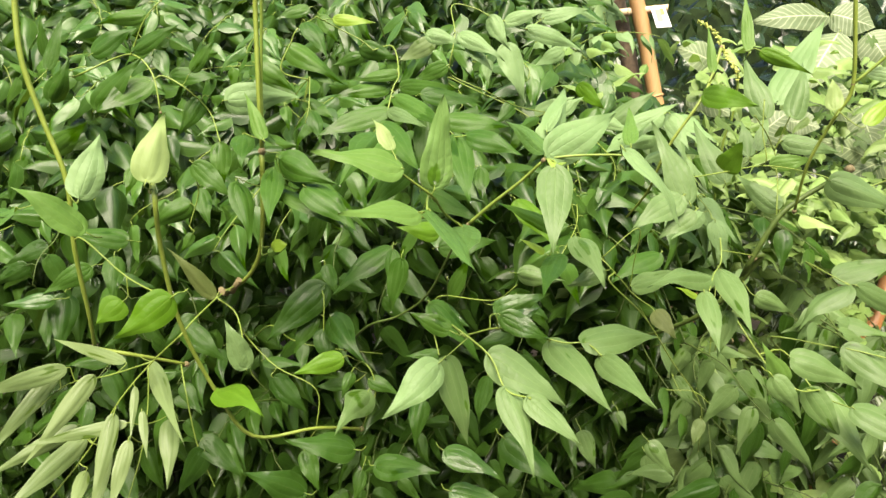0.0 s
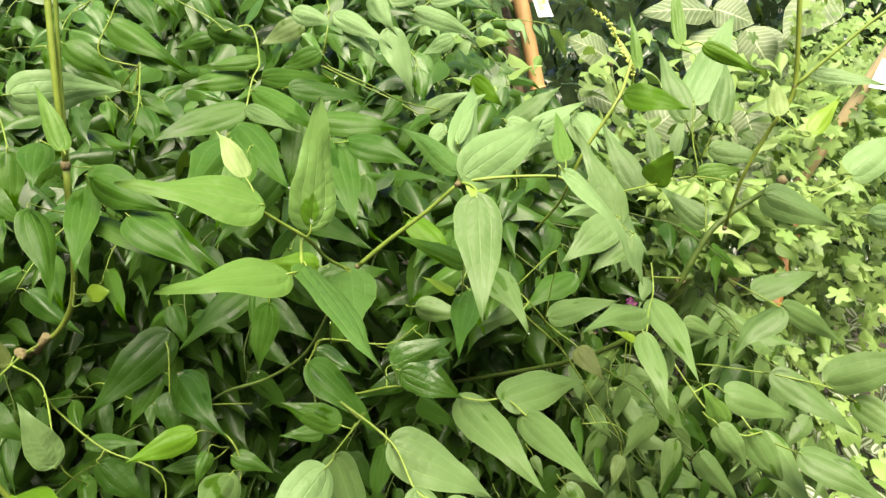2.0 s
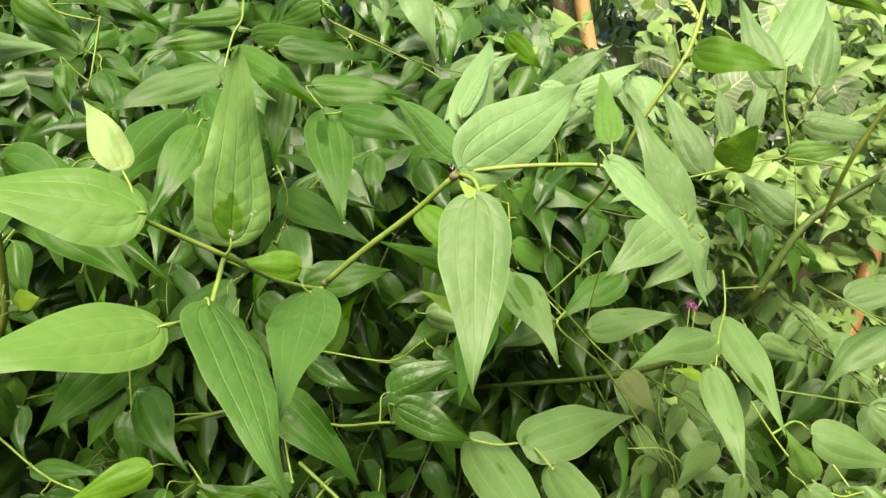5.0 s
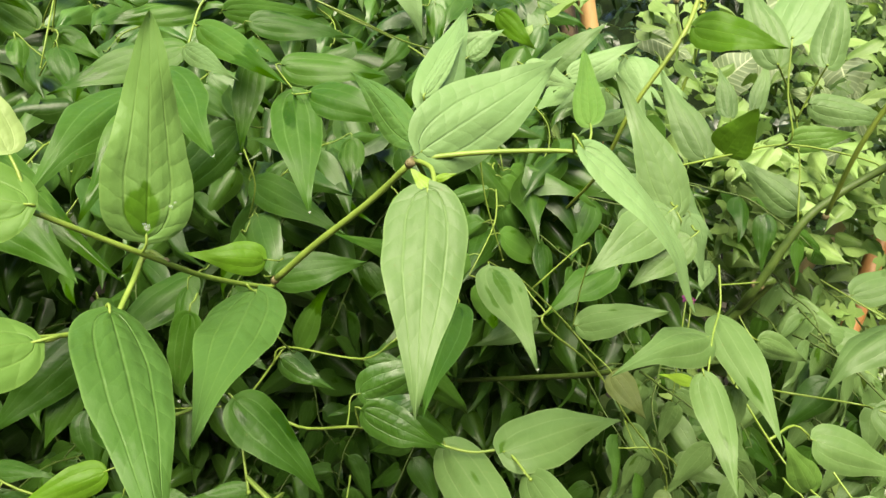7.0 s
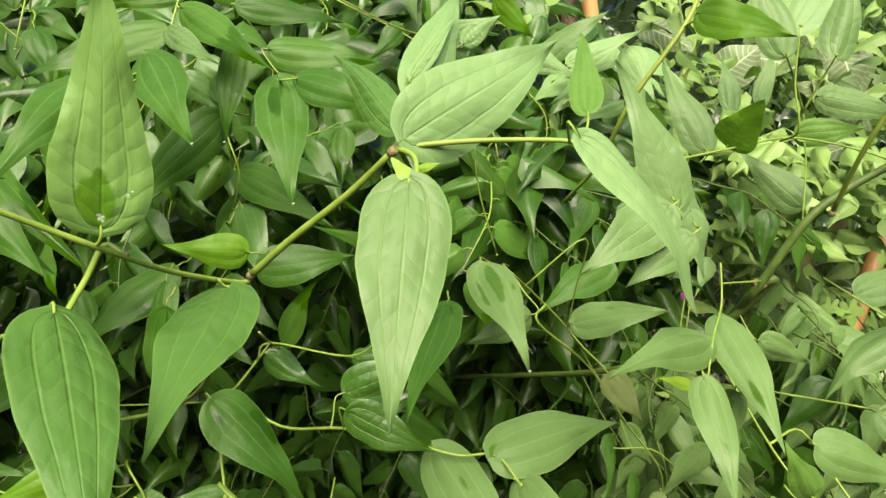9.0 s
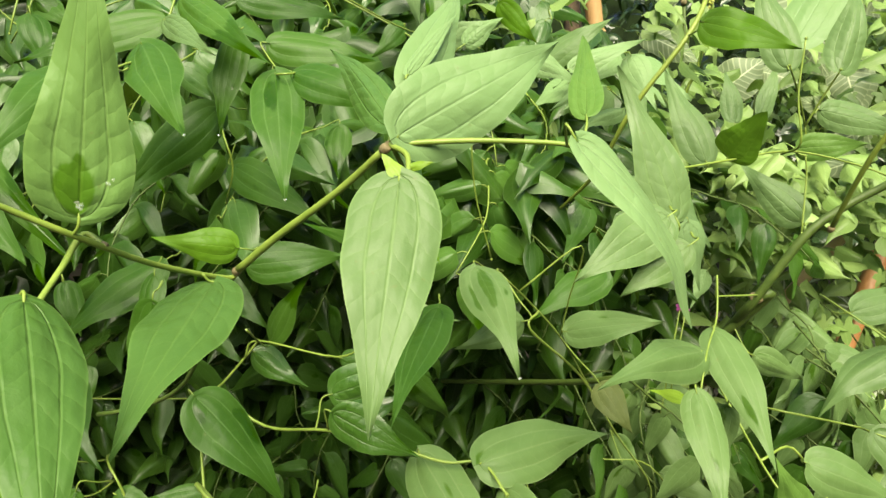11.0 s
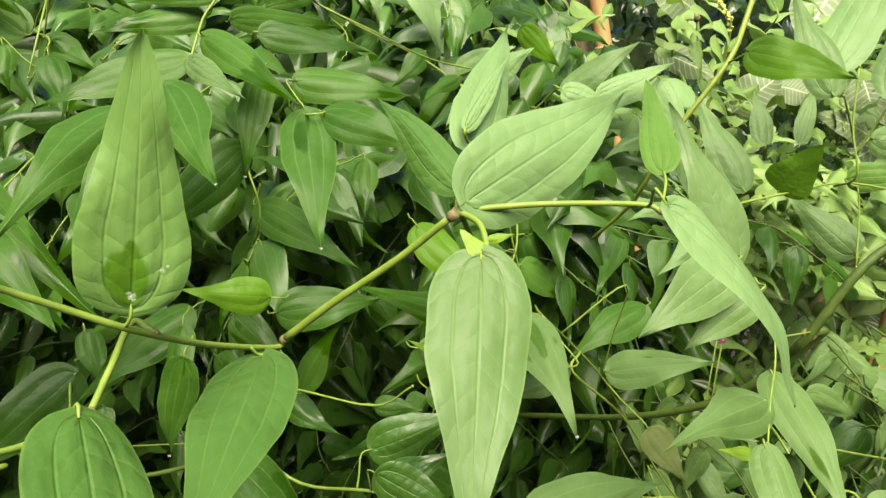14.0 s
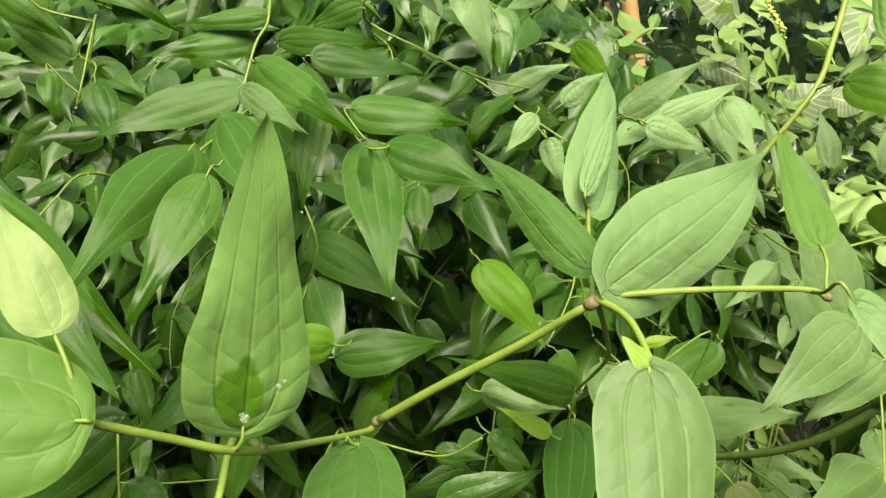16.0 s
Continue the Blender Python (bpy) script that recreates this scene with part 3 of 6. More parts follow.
leaf(right_shoot, (0.590, 1.219, 1.263), (0.654, 1.196, 1.275), 0.031, (-0.37, -0.92, 0.14), bright, (0.596, 1.213, 1.256))
leaf(right_shoot, (0.434, 1.061, 1.093), (0.315, 0.987, 1.095), 0.046, (0.34, -0.52, 0.78), dull, (0.438, 1.058, 1.091))
leaf(right_shoot, (0.473, 1.112, 1.092), (0.473, 0.979, 1.023), 0.043, (-0.28, -0.44, 0.85), dull, (0.470, 1.108, 1.108))
leaf(right_shoot, (0.410, 1.013, 1.077), (0.404, 0.926, 1.015), 0.034, (-0.12, -0.57, 0.81), dull, (0.422, 1.029, 1.072))
leaf(right_shoot, (0.402, 1.018, 1.069), (0.355, 0.987, 1.094), 0.011, (0.63, -0.72, 0.29), young, (0.422, 1.029, 1.072))
leaf(right_shoot, (0.572, 1.058, 0.917), (0.525, 1.053, 0.988), 0.036, (0.00, -1.00, -0.07), bright)

tall_shoot = shoot("vine_shoot", (0.604, 1.073, 1.630), "tall climbing vine stem with sparse pointed leaves")
stem(tall_shoot, 0.0030, (0.604, 1.073, 1.630), (0.619, 1.076, 1.513), (0.639, 1.089, 1.396), (0.628, 1.100, 1.354), (0.622, 1.111, 1.330), (0.606, 1.131, 1.267), (0.617, 1.175, 1.185))
stem(tall_shoot, 0.0024, (0.639, 1.089, 1.396), (0.676, 1.070, 1.439), (0.718, 1.050, 1.485), (0.767, 1.037, 1.519))
stem(tall_shoot, 0.0030, (0.545, 1.378, 1.480), (0.522, 1.353, 1.423), (0.491, 1.321, 1.374), (0.440, 1.323, 1.291), (0.425, 1.348, 1.231), (0.422, 1.397, 1.184), (0.392, 1.509, 1.089))
stem(tall_shoot, 0.0011, (0.491, 1.321, 1.374), (0.496, 1.292, 1.385))
stem(tall_shoot, 0.0011, (0.594, 1.222, 1.287), (0.566, 1.203, 1.320), (0.531, 1.173, 1.347))
stem(tall_shoot, 0.0011, (0.594, 1.222, 1.287), (0.601, 1.211, 1.323), (0.602, 1.197, 1.347))
stem(tall_shoot, 0.0011, (0.596, 1.213, 1.256), (0.604, 1.222, 1.255), (0.594, 1.222, 1.287))
stem(tall_shoot, 0.0011, (0.555, 1.192, 1.259), (0.554, 1.164, 1.274), (0.548, 1.175, 1.319), (0.550, 1.186, 1.374))
stem(tall_shoot, 0.0013, (0.969, 1.345, 1.252), (0.816, 1.161, 1.266), (0.721, 1.172, 1.224), (0.652, 1.137, 1.240))
leaf(tall_shoot, (0.464, 1.228, 1.384), (0.529, 1.157, 1.364), 0.044, (-0.60, -0.68, 0.42), fresh, (0.469, 1.236, 1.383), shape=2)
leaf(tall_shoot, (0.627, 1.232, 1.348), (0.666, 1.299, 1.448), 0.040, (-0.25, -0.76, 0.61), pale)
leaf(tall_shoot, (0.607, 1.298, 1.349), (0.594, 1.386, 1.467), 0.046, (-0.36, -0.77, 0.53), pale, (0.616, 1.308, 1.346))
leaf(tall_shoot, (0.609, 1.221, 1.304), (0.702, 1.200, 1.286), 0.036, (-0.15, -0.93, 0.33), pale, (0.597, 1.218, 1.302))
leaf(tall_shoot, (0.598, 1.059, 1.358), (0.604, 1.087, 1.405), 0.025, (-0.61, -0.64, 0.47), lemon, (0.626, 1.094, 1.354))
leaf(tall_shoot, (0.647, 1.054, 1.337), (0.705, 1.078, 1.384), 0.025, (-0.15, -0.80, 0.58), young, (0.626, 1.094, 1.354))
leaf(tall_shoot, (0.685, 1.414, 1.382), (0.806, 1.500, 1.555), 0.069, (-0.45, -0.64, 0.63), silver)
leaf(tall_shoot, (0.647, 1.128, 1.242), (0.768, 1.114, 1.195), 0.053, (-0.03, -0.98, 0.21), pale, (0.652, 1.137, 1.240))
leaf(tall_shoot, (0.745, 1.042, 1.227), (0.789, 0.980, 1.222), 0.034, (-0.81, -0.58, 0.12), silver, (0.735, 1.079, 1.224))
leaf(tall_shoot, (0.816, 1.162, 1.271), (0.925, 1.195, 1.335), 0.058, (-0.09, -0.81, 0.57), silver, (0.816, 1.161, 1.266))
leaf(tall_shoot, (0.661, 1.089, 1.414), (0.748, 1.047, 1.399), 0.023, (-0.36, -0.87, 0.33), silver, (0.654, 1.082, 1.413))
leaf(tall_shoot, (0.471, 1.038, 1.437), (0.535, 1.011, 1.403), 0.021, (-0.42, -0.90, -0.09), fresh, (0.456, 1.066, 1.441))
leaf(tall_shoot, (0.496, 1.143, 1.453), (0.505, 1.199, 1.548), 0.019, (-0.43, -0.76, 0.48), bright, (0.495, 1.156, 1.434))
leaf(tall_shoot, (0.459, 1.188, 1.422), (0.461, 1.236, 1.503), 0.016, (-0.42, -0.78, 0.47), bright, (0.459, 1.200, 1.402))

low_shoot = shoot("vine_shoot", (-0.021, 1.157, 0.993), "low green vine twig with drooping pointed leaves")
stem(low_shoot, 0.0015, (-0.021, 1.157, 0.993), (0.032, 1.141, 0.961), (0.100, 1.081, 0.995), (0.157, 1.068, 0.988), (0.206, 1.055, 0.980), (0.241, 1.052, 0.981), (0.258, 1.017, 0.974))
stem(low_shoot, 0.0012, (-0.013, 1.267, 0.974), (0.004, 1.260, 1.000), (0.099, 1.210, 1.006), (0.139, 1.185, 1.042))
stem(low_shoot, 0.0011, (0.317, 1.407, 1.047), (0.266, 1.185, 1.121), (0.315, 1.228, 1.070), (0.362, 1.250, 1.019), (0.409, 1.267, 0.950), (0.442, 1.270, 0.901))
stem(low_shoot, 0.0010, (0.296, 1.212, 1.089), (0.358, 1.205, 1.147), (0.362, 1.235, 1.074), (0.362, 1.250, 1.019))
stem(low_shoot, 0.0014, (0.043, 0.926, 1.029), (0.022, 0.935, 1.046), (0.073, 0.889, 1.019), (0.094, 0.852, 0.985), (0.124, 0.832, 0.982))
stem(low_shoot, 0.0010, (0.041, 0.918, 1.036), (0.047, 0.932, 1.031), (0.015, 0.879, 1.019))
leaf(low_shoot, (0.240, 1.048, 0.984), (0.387, 1.119, 0.971), 0.059, (0.32, -0.51, 0.80), dull, (0.241, 1.052, 0.981))
leaf(low_shoot, (0.187, 1.076, 0.973), (0.257, 0.927, 0.922), 0.057, (-0.24, -0.41, 0.88), dull, (0.186, 1.060, 0.983))
leaf(low_shoot, (0.263, 1.035, 0.962), (0.302, 0.871, 0.954), 0.042, (-0.48, -0.16, 0.86), dull, (0.254, 1.024, 0.976))
leaf(low_shoot, (0.236, 1.142, 1.137), (0.261, 1.027, 1.080), 0.047, (-0.13, -0.46, 0.88), dull, (0.266, 1.185, 1.121))
leaf(low_shoot, (0.367, 1.240, 1.031), (0.455, 1.183, 1.072), 0.046, (-0.61, -0.51, 0.60), dull, (0.362, 1.247, 1.030))
leaf(low_shoot, (-0.124, 1.112, 0.863), (-0.159, 0.996, 0.843), 0.055, (0.52, -0.29, 0.80), dull, (-0.113, 1.150, 0.852))
leaf(low_shoot, (0.004, 0.839, 1.024), (-0.065, 0.787, 0.971), 0.046, (0.22, -0.82, 0.53), silver, (0.015, 0.879, 1.019))
leaf(low_shoot, (0.015, 0.865, 1.020), (0.048, 0.860, 0.898), 0.043, (0.44, -0.88, 0.16), dull, (0.015, 0.879, 1.019))
leaf(low_shoot, (0.075, 0.892, 1.016), (0.184, 0.883, 0.950), 0.055, (0.31, -0.72, 0.62), pale, (0.073, 0.889, 1.019))
leaf(low_shoot, (0.094, 0.850, 0.985), (0.126, 0.777, 0.903), 0.040, (0.24, -0.67, 0.70), pale)
leaf(low_shoot, (0.122, 0.832, 0.981), (0.187, 0.800, 0.935), 0.035, (0.19, -0.66, 0.73), pale)
leaf(low_shoot, (0.113, 1.024, 0.824), (0.211, 0.982, 0.759), 0.054, (0.14, -0.72, 0.68), low_shade, (0.099, 1.052, 0.829))
leaf(low_shoot, (-0.135, 1.018, 0.805), (-0.239, 0.983, 0.839), 0.050, (0.42, -0.55, 0.72), low_shade, (-0.118, 1.046, 0.796))
leaf(low_shoot, (-0.212, 0.994, 0.740), (-0.295, 0.954, 0.797), 0.049, (0.58, -0.74, 0.33), low_shade, (-0.198, 1.023, 0.727))
leaf(low_shoot, (-0.101, 1.050, 0.758), (0.006, 1.013, 0.771), 0.046, (-0.29, -0.57, 0.77), low_shade, (-0.118, 1.078, 0.752))
leaf(low_shoot, (0.386, 1.163, 1.002), (0.416, 1.128, 0.964), 0.034, (-0.20, -0.75, 0.60), withered, (0.362, 1.250, 1.019), shape=0)

edge_shoot = shoot("vine_shoot", (0.654, 1.453, 0.836), "outer vine twig with long drooping grey-green leaves")
stem(edge_shoot, 0.0014, (0.761, 1.411, 0.836), (0.634, 1.233, 0.936), (0.736, 1.210, 0.926), (0.743, 1.179, 0.934), (0.814, 1.142, 0.924), (0.857, 1.128, 0.902))
stem(edge_shoot, 0.0013, (0.832, 1.435, 1.013), (0.691, 1.252, 1.079), (0.723, 1.157, 1.056))
stem(edge_shoot, 0.0013, (0.551, 1.107, 0.947), (0.607, 1.136, 0.942), (0.633, 1.090, 0.899), (0.640, 1.066, 0.889), (0.652, 0.993, 0.900))
leaf(edge_shoot, (0.796, 1.325, 1.034), (0.935, 1.335, 1.069), 0.051, (-0.12, -0.72, 0.68), dull, (0.779, 1.346, 1.025))
leaf(edge_shoot, (0.717, 1.158, 1.054), (0.629, 1.140, 0.981), 0.050, (-0.53, -0.41, 0.74), dull, (0.723, 1.157, 1.056))
leaf(edge_shoot, (0.781, 1.224, 1.037), (0.919, 1.231, 0.956), 0.040, (0.10, -0.99, 0.08), dull, (0.766, 1.246, 1.042))
leaf(edge_shoot, (0.814, 1.144, 0.934), (0.930, 1.083, 1.003), 0.064, (-0.59, -0.73, 0.34), dull, (0.814, 1.142, 0.924))
leaf(edge_shoot, (0.743, 1.179, 0.934), (0.849, 1.100, 0.858), 0.052, (-0.19, -0.80, 0.57), dull)
leaf(edge_shoot, (0.612, 1.113, 0.938), (0.730, 1.100, 0.889), 0.053, (0.12, -0.85, 0.51), dull, (0.612, 1.127, 0.934))
leaf(edge_shoot, (0.857, 1.128, 0.902), (0.924, 1.053, 0.855), 0.049, (-0.61, -0.73, 0.30), dull)
leaf(edge_shoot, (0.640, 1.066, 0.889), (0.688, 0.985, 0.799), 0.056, (-0.32, -0.78, 0.53), dull)
leaf(edge_shoot, (0.645, 0.985, 0.905), (0.732, 0.915, 0.857), 0.050, (-0.20, -0.71, 0.67), dull, (0.652, 0.993, 0.900))

stem_shoot = shoot("vine_shoot", (-0.292, 1.116, 1.614), "upright green vine stems with jointed nodes and leaves")
stem(stem_shoot, 0.0042, (-0.292, 1.116, 1.614), (-0.303, 1.148, 1.521), (-0.302, 1.142, 1.387), (-0.303, 1.151, 1.278))
stem(stem_shoot, 0.0040, (-0.303, 1.151, 1.278), (-0.318, 1.182, 1.125), (-0.347, 1.209, 1.056), (-0.396, 1.240, 1.012), (-0.400, 1.200, 1.016))
stem(stem_shoot, 0.0026, (-0.280, 1.112, 1.612), (-0.291, 1.140, 1.505), (-0.300, 1.153, 1.388), (-0.301, 1.152, 1.284), (-0.303, 1.151, 1.278))
stem(stem_shoot, 0.0042, (-0.630, 1.055, 1.580), (-0.638, 1.060, 1.502), (-0.633, 1.053, 1.416), (-0.613, 1.056, 1.329), (-0.586, 1.058, 1.233), (-0.589, 1.066, 1.123), (-0.591, 1.093, 1.001), (-0.608, 1.130, 0.932))
stem(stem_shoot, 0.0038, (-0.608, 1.130, 0.929), (-0.545, 1.157, 0.907), (-0.486, 1.220, 0.867))
stem(stem_shoot, 0.0013, (-0.589, 1.065, 1.137), (-0.562, 1.050, 1.140), (-0.479, 1.010, 1.091), (-0.370, 0.908, 1.086))
stem(stem_shoot, 0.0011, (-0.306, 1.159, 1.240), (-0.310, 1.165, 1.247), (-0.248, 1.139, 1.216), (-0.215, 1.100, 1.221))
leaf(stem_shoot, (-0.554, 1.034, 1.212), (-0.546, 1.094, 1.307), 0.051, (0.55, -0.72, 0.42), silver, (-0.586, 1.060, 1.211))
leaf(stem_shoot, (-0.521, 0.975, 1.170), (-0.594, 0.937, 1.239), 0.046, (0.71, -0.53, 0.46), bright, (-0.509, 1.003, 1.154))
leaf(stem_shoot, (-0.404, 0.940, 1.249), (-0.396, 0.999, 1.342), 0.049, (0.49, -0.76, 0.43), lemon, (-0.408, 0.968, 1.232))
leaf(stem_shoot, (-0.543, 1.274, 1.397), (-0.617, 1.211, 1.337), 0.048, (0.35, -0.83, 0.44), mature, (-0.534, 1.275, 1.401))
leaf(stem_shoot, (-0.285, 1.096, 1.304), (-0.326, 1.142, 1.376), 0.024, (0.04, -0.83, 0.55), bright, (-0.302, 1.149, 1.300))
leaf(stem_shoot, (-0.364, 1.174, 1.362), (-0.252, 1.227, 1.371), 0.056, (0.43, -0.90, -0.02), silver, (-0.380, 1.188, 1.357))
leaf(stem_shoot, (-0.401, 1.230, 1.286), (-0.395, 1.214, 1.204), 0.038, (0.33, -0.92, 0.20), mature, (-0.409, 1.254, 1.286))
leaf(stem_shoot, (-0.337, 1.162, 1.302), (-0.319, 1.090, 1.259), 0.039, (0.23, -0.45, 0.86), mature, (-0.302, 1.149, 1.300))
leaf(stem_shoot, (-0.338, 1.124, 1.224), (-0.307, 1.077, 1.125), 0.042, (0.64, -0.60, 0.48), mature, (-0.309, 1.163, 1.217))
leaf(stem_shoot, (-0.284, 1.152, 1.248), (-0.266, 1.041, 1.169), 0.039, (0.08, -0.57, 0.82), mature, (-0.285, 1.155, 1.234))
leaf(stem_shoot, (-0.260, 1.111, 1.267), (-0.162, 1.074, 1.232), 0.050, (-0.26, -0.93, 0.27), mature, (-0.260, 1.145, 1.222))
leaf(stem_shoot, (-0.214, 1.081, 1.225), (-0.127, 1.042, 1.161), 0.050, (0.10, -0.78, 0.62), mature, (-0.215, 1.100, 1.221))
leaf(stem_shoot, (-0.576, 1.161, 1.087), (-0.562, 1.117, 1.019), 0.037, (0.43, -0.72, 0.55), mature, (-0.579, 1.193, 1.098))
leaf(stem_shoot, (-0.676, 1.254, 1.046), (-0.734, 1.195, 1.008), 0.041, (0.59, -0.76, 0.27), mature, (-0.664, 1.288, 1.049))
leaf(stem_shoot, (-0.722, 1.243, 0.992), (-0.718, 1.191, 0.884), 0.054, (0.51, -0.77, 0.39), low_shade, (-0.722, 1.273, 1.004))
leaf(stem_shoot, (-0.293, 1.148, 1.115), (-0.262, 1.136, 1.121), 0.023, (0.35, -0.90, 0.25), young, (-0.324, 1.190, 1.110), shape=8)
leaf(stem_shoot, (-0.409, 1.173, 1.017), (-0.482, 1.161, 1.108), 0.030, (0.30, -0.85, 0.40), withered, (-0.402, 1.183, 1.022))

# the cut stubs of an old branch at the foot of the upright stem
for a, b in (((-0.396, 1.236, 1.008), (-0.376, 1.222, 1.036)), ((-0.402, 1.226, 1.008), (-0.404, 1.200, 1.022))):
    bm = bmesh.new()
    a, b = Vector(a), Vector(b)
    tube_bm(bm, [a, (a + b) / 2, b], [0.0058, 0.0052, 0.0056], 9)
    part("cut_stub", bm, node_brown, stem_shoot, "weathered brown cut branch stub")

left_shoot = shoot("vine_shoot", (-0.388, 1.188, 1.132), "arching green vine stem over dark shaded leaves")
stem(left_shoot, 0.0036, (-0.511, 1.183, 1.203), (-0.408, 0.968, 1.232), (-0.414, 0.990, 1.141), (-0.409, 1.026, 1.015), (-0.377, 1.072, 0.881), (-0.326, 1.103, 0.781), (-0.224, 1.153, 0.773), (-0.154, 1.247, 0.725))
stem(left_shoot, 0.0016, (-0.405, 1.032, 0.998), (-0.413, 1.032, 0.989), (-0.408, 1.095, 1.003), (-0.400, 1.200, 1.016), (-0.384, 1.232, 1.023))
stem(left_shoot, 0.0013, (-0.318, 1.464, 0.914), (-0.229, 1.261, 1.006), (-0.222, 1.235, 0.929), (-0.203, 1.232, 0.964))
stem(left_shoot, 0.0013, (-0.468, 1.571, 0.797), (-0.365, 1.378, 0.896), (-0.323, 1.383, 0.863), (-0.259, 1.397, 0.841), (-0.135, 1.467, 0.802))
stem(left_shoot, 0.0012, (-0.402, 1.174, 1.013), (-0.367, 1.173, 0.980), (-0.320, 1.080, 0.919), (-0.305, 1.119, 0.862))
leaf(left_shoot, (-0.344, 0.851, 1.103), (-0.407, 0.821, 1.057), 0.047, (0.31, -0.93, 0.19), fresh, (-0.331, 0.879, 1.109))
leaf(left_shoot, (-0.487, 1.003, 1.053), (-0.515, 0.976, 1.025), 0.043, (0.49, -0.82, 0.29), fresh, (-0.479, 1.010, 1.091))
leaf(left_shoot, (-0.321, 1.065, 0.925), (-0.352, 1.065, 1.007), 0.039, (0.38, -0.91, 0.14), pale, (-0.320, 1.080, 0.919))
leaf(left_shoot, (-0.366, 1.067, 0.883), (-0.265, 0.966, 0.888), 0.054, (-0.28, -0.24, 0.93), fresh, (-0.377, 1.072, 0.881))
leaf(left_shoot, (-0.227, 1.266, 1.013), (-0.327, 1.206, 0.919), 0.065, (0.25, -0.92, 0.31), low_shade, (-0.229, 1.261, 1.006))
leaf(left_shoot, (-0.204, 1.218, 0.966), (-0.130, 1.136, 0.909), 0.054, (-0.21, -0.68, 0.70), low_shade, (-0.203, 1.232, 0.964))
leaf(left_shoot, (-0.221, 1.225, 0.937), (-0.212, 1.196, 0.868), 0.042, (0.17, -0.88, 0.45), low_shade, (-0.218, 1.235, 0.936))
leaf(left_shoot, (-0.172, 1.135, 0.917), (-0.253, 1.106, 0.896), 0.038, (0.22, -0.90, 0.37), fresh, (-0.142, 1.179, 0.894))

spray_shoot = shoot("vine_shoot", (-0.412, 1.047, 0.993), "drooping spray of olive-green narrow leaves on pale twigs")
stem(spray_shoot, 0.0014, (-0.412, 1.047, 0.993), (-0.421, 1.051, 0.983), (-0.474, 1.061, 0.934), (-0.525, 1.048, 0.874), (-0.571, 1.033, 0.799), (-0.619, 0.999, 0.732), (-0.667, 0.976, 0.674))
stem(spray_shoot, 0.0012, (-0.474, 1.061, 0.934), (-0.559, 1.074, 0.902), (-0.638, 1.089, 0.879), (-0.696, 1.079, 0.831), (-0.740, 1.050, 0.792))
stem(spray_shoot, 0.0011, (-0.481, 1.059, 0.925), (-0.481, 1.046, 0.860), (-0.481, 1.013, 0.797), (-0.493, 0.978, 0.727))
leaf(spray_shoot, (-0.636, 1.075, 0.911), (-0.725, 0.975, 0.902), 0.033, (0.68, -0.64, 0.35), olive, (-0.622, 1.086, 0.884))
leaf(spray_shoot, (-0.582, 1.063, 0.900), (-0.662, 0.983, 0.781), 0.032, (0.43, -0.86, 0.28), olive, (-0.575, 1.077, 0.898))
leaf(spray_shoot, (-0.546, 1.098, 0.919), (-0.700, 1.153, 0.939), 0.022, (-0.22, -0.81, 0.54), olive, (-0.542, 1.071, 0.909))
leaf(spray_shoot, (-0.508, 1.128, 0.901), (-0.377, 0.939, 0.850), 0.030, (-0.09, -0.33, 0.94), olive, (-0.545, 1.157, 0.907))
leaf(spray_shoot, (-0.453, 1.060, 0.827), (-0.427, 0.976, 0.751), 0.032, (0.32, -0.58, 0.75), olive, (-0.481, 1.033, 0.835))
leaf(spray_shoot, (-0.589, 1.033, 0.803), (-0.655, 0.910, 0.740), 0.035, (0.60, -0.60, 0.53), olive, (-0.571, 1.033, 0.799))
leaf(spray_shoot, (-0.508, 1.012, 0.845), (-0.643, 0.966, 0.827), 0.022, (0.25, -0.89, 0.39), olive, (-0.481, 1.033, 0.835))
leaf(spray_shoot, (-0.518, 1.004, 0.859), (-0.527, 0.923, 0.727), 0.026, (0.45, -0.77, 0.44), olive, (-0.534, 1.045, 0.859))
leaf(spray_shoot, (-0.489, 0.988, 0.824), (-0.497, 0.929, 0.734), 0.024, (0.43, -0.77, 0.47), olive, (-0.481, 1.019, 0.809))
leaf(spray_shoot, (-0.616, 1.055, 0.813), (-0.729, 0.975, 0.758), 0.028, (0.41, -0.83, 0.37), olive, (-0.571, 1.033, 0.799))
leaf(spray_shoot, (-0.572, 1.005, 0.763), (-0.556, 0.917, 0.732), 0.022, (0.46, -0.21, 0.86), olive, (-0.590, 1.019, 0.772))
leaf(spray_shoot, (-0.481, 1.025, 0.859), (-0.459, 0.986, 0.798), 0.014, (0.36, -0.72, 0.60), olive, (-0.481, 1.039, 0.848))
leaf(spray_shoot, (-0.661, 1.091, 0.893), (-0.730, 0.987, 0.784), 0.028, (0.54, -0.75, 0.38), olive, (-0.649, 1.087, 0.870))
leaf(spray_shoot, (-0.502, 1.051, 0.888), (-0.491, 0.997, 0.819), 0.013, (0.41, -0.68, 0.61), olive, (-0.505, 1.053, 0.898))
leaf(spray_shoot, (-0.547, 1.030, 0.786), (-0.521, 0.937, 0.727), 0.021, (0.39, -0.41, 0.83), olive, (-0.571, 1.033, 0.799))

upleft_shoot = shoot("vine_shoot", (-0.686, 1.546, 1.308), "leafy vine shoot with arching green twigs")
stem(upleft_shoot, 0.0018, (-0.828, 1.533, 1.419), (-0.706, 1.326, 1.408), (-0.636, 1.333, 1.441), (-0.580, 1.304, 1.446), (-0.536, 1.277, 1.410), (-0.520, 1.263, 1.341))
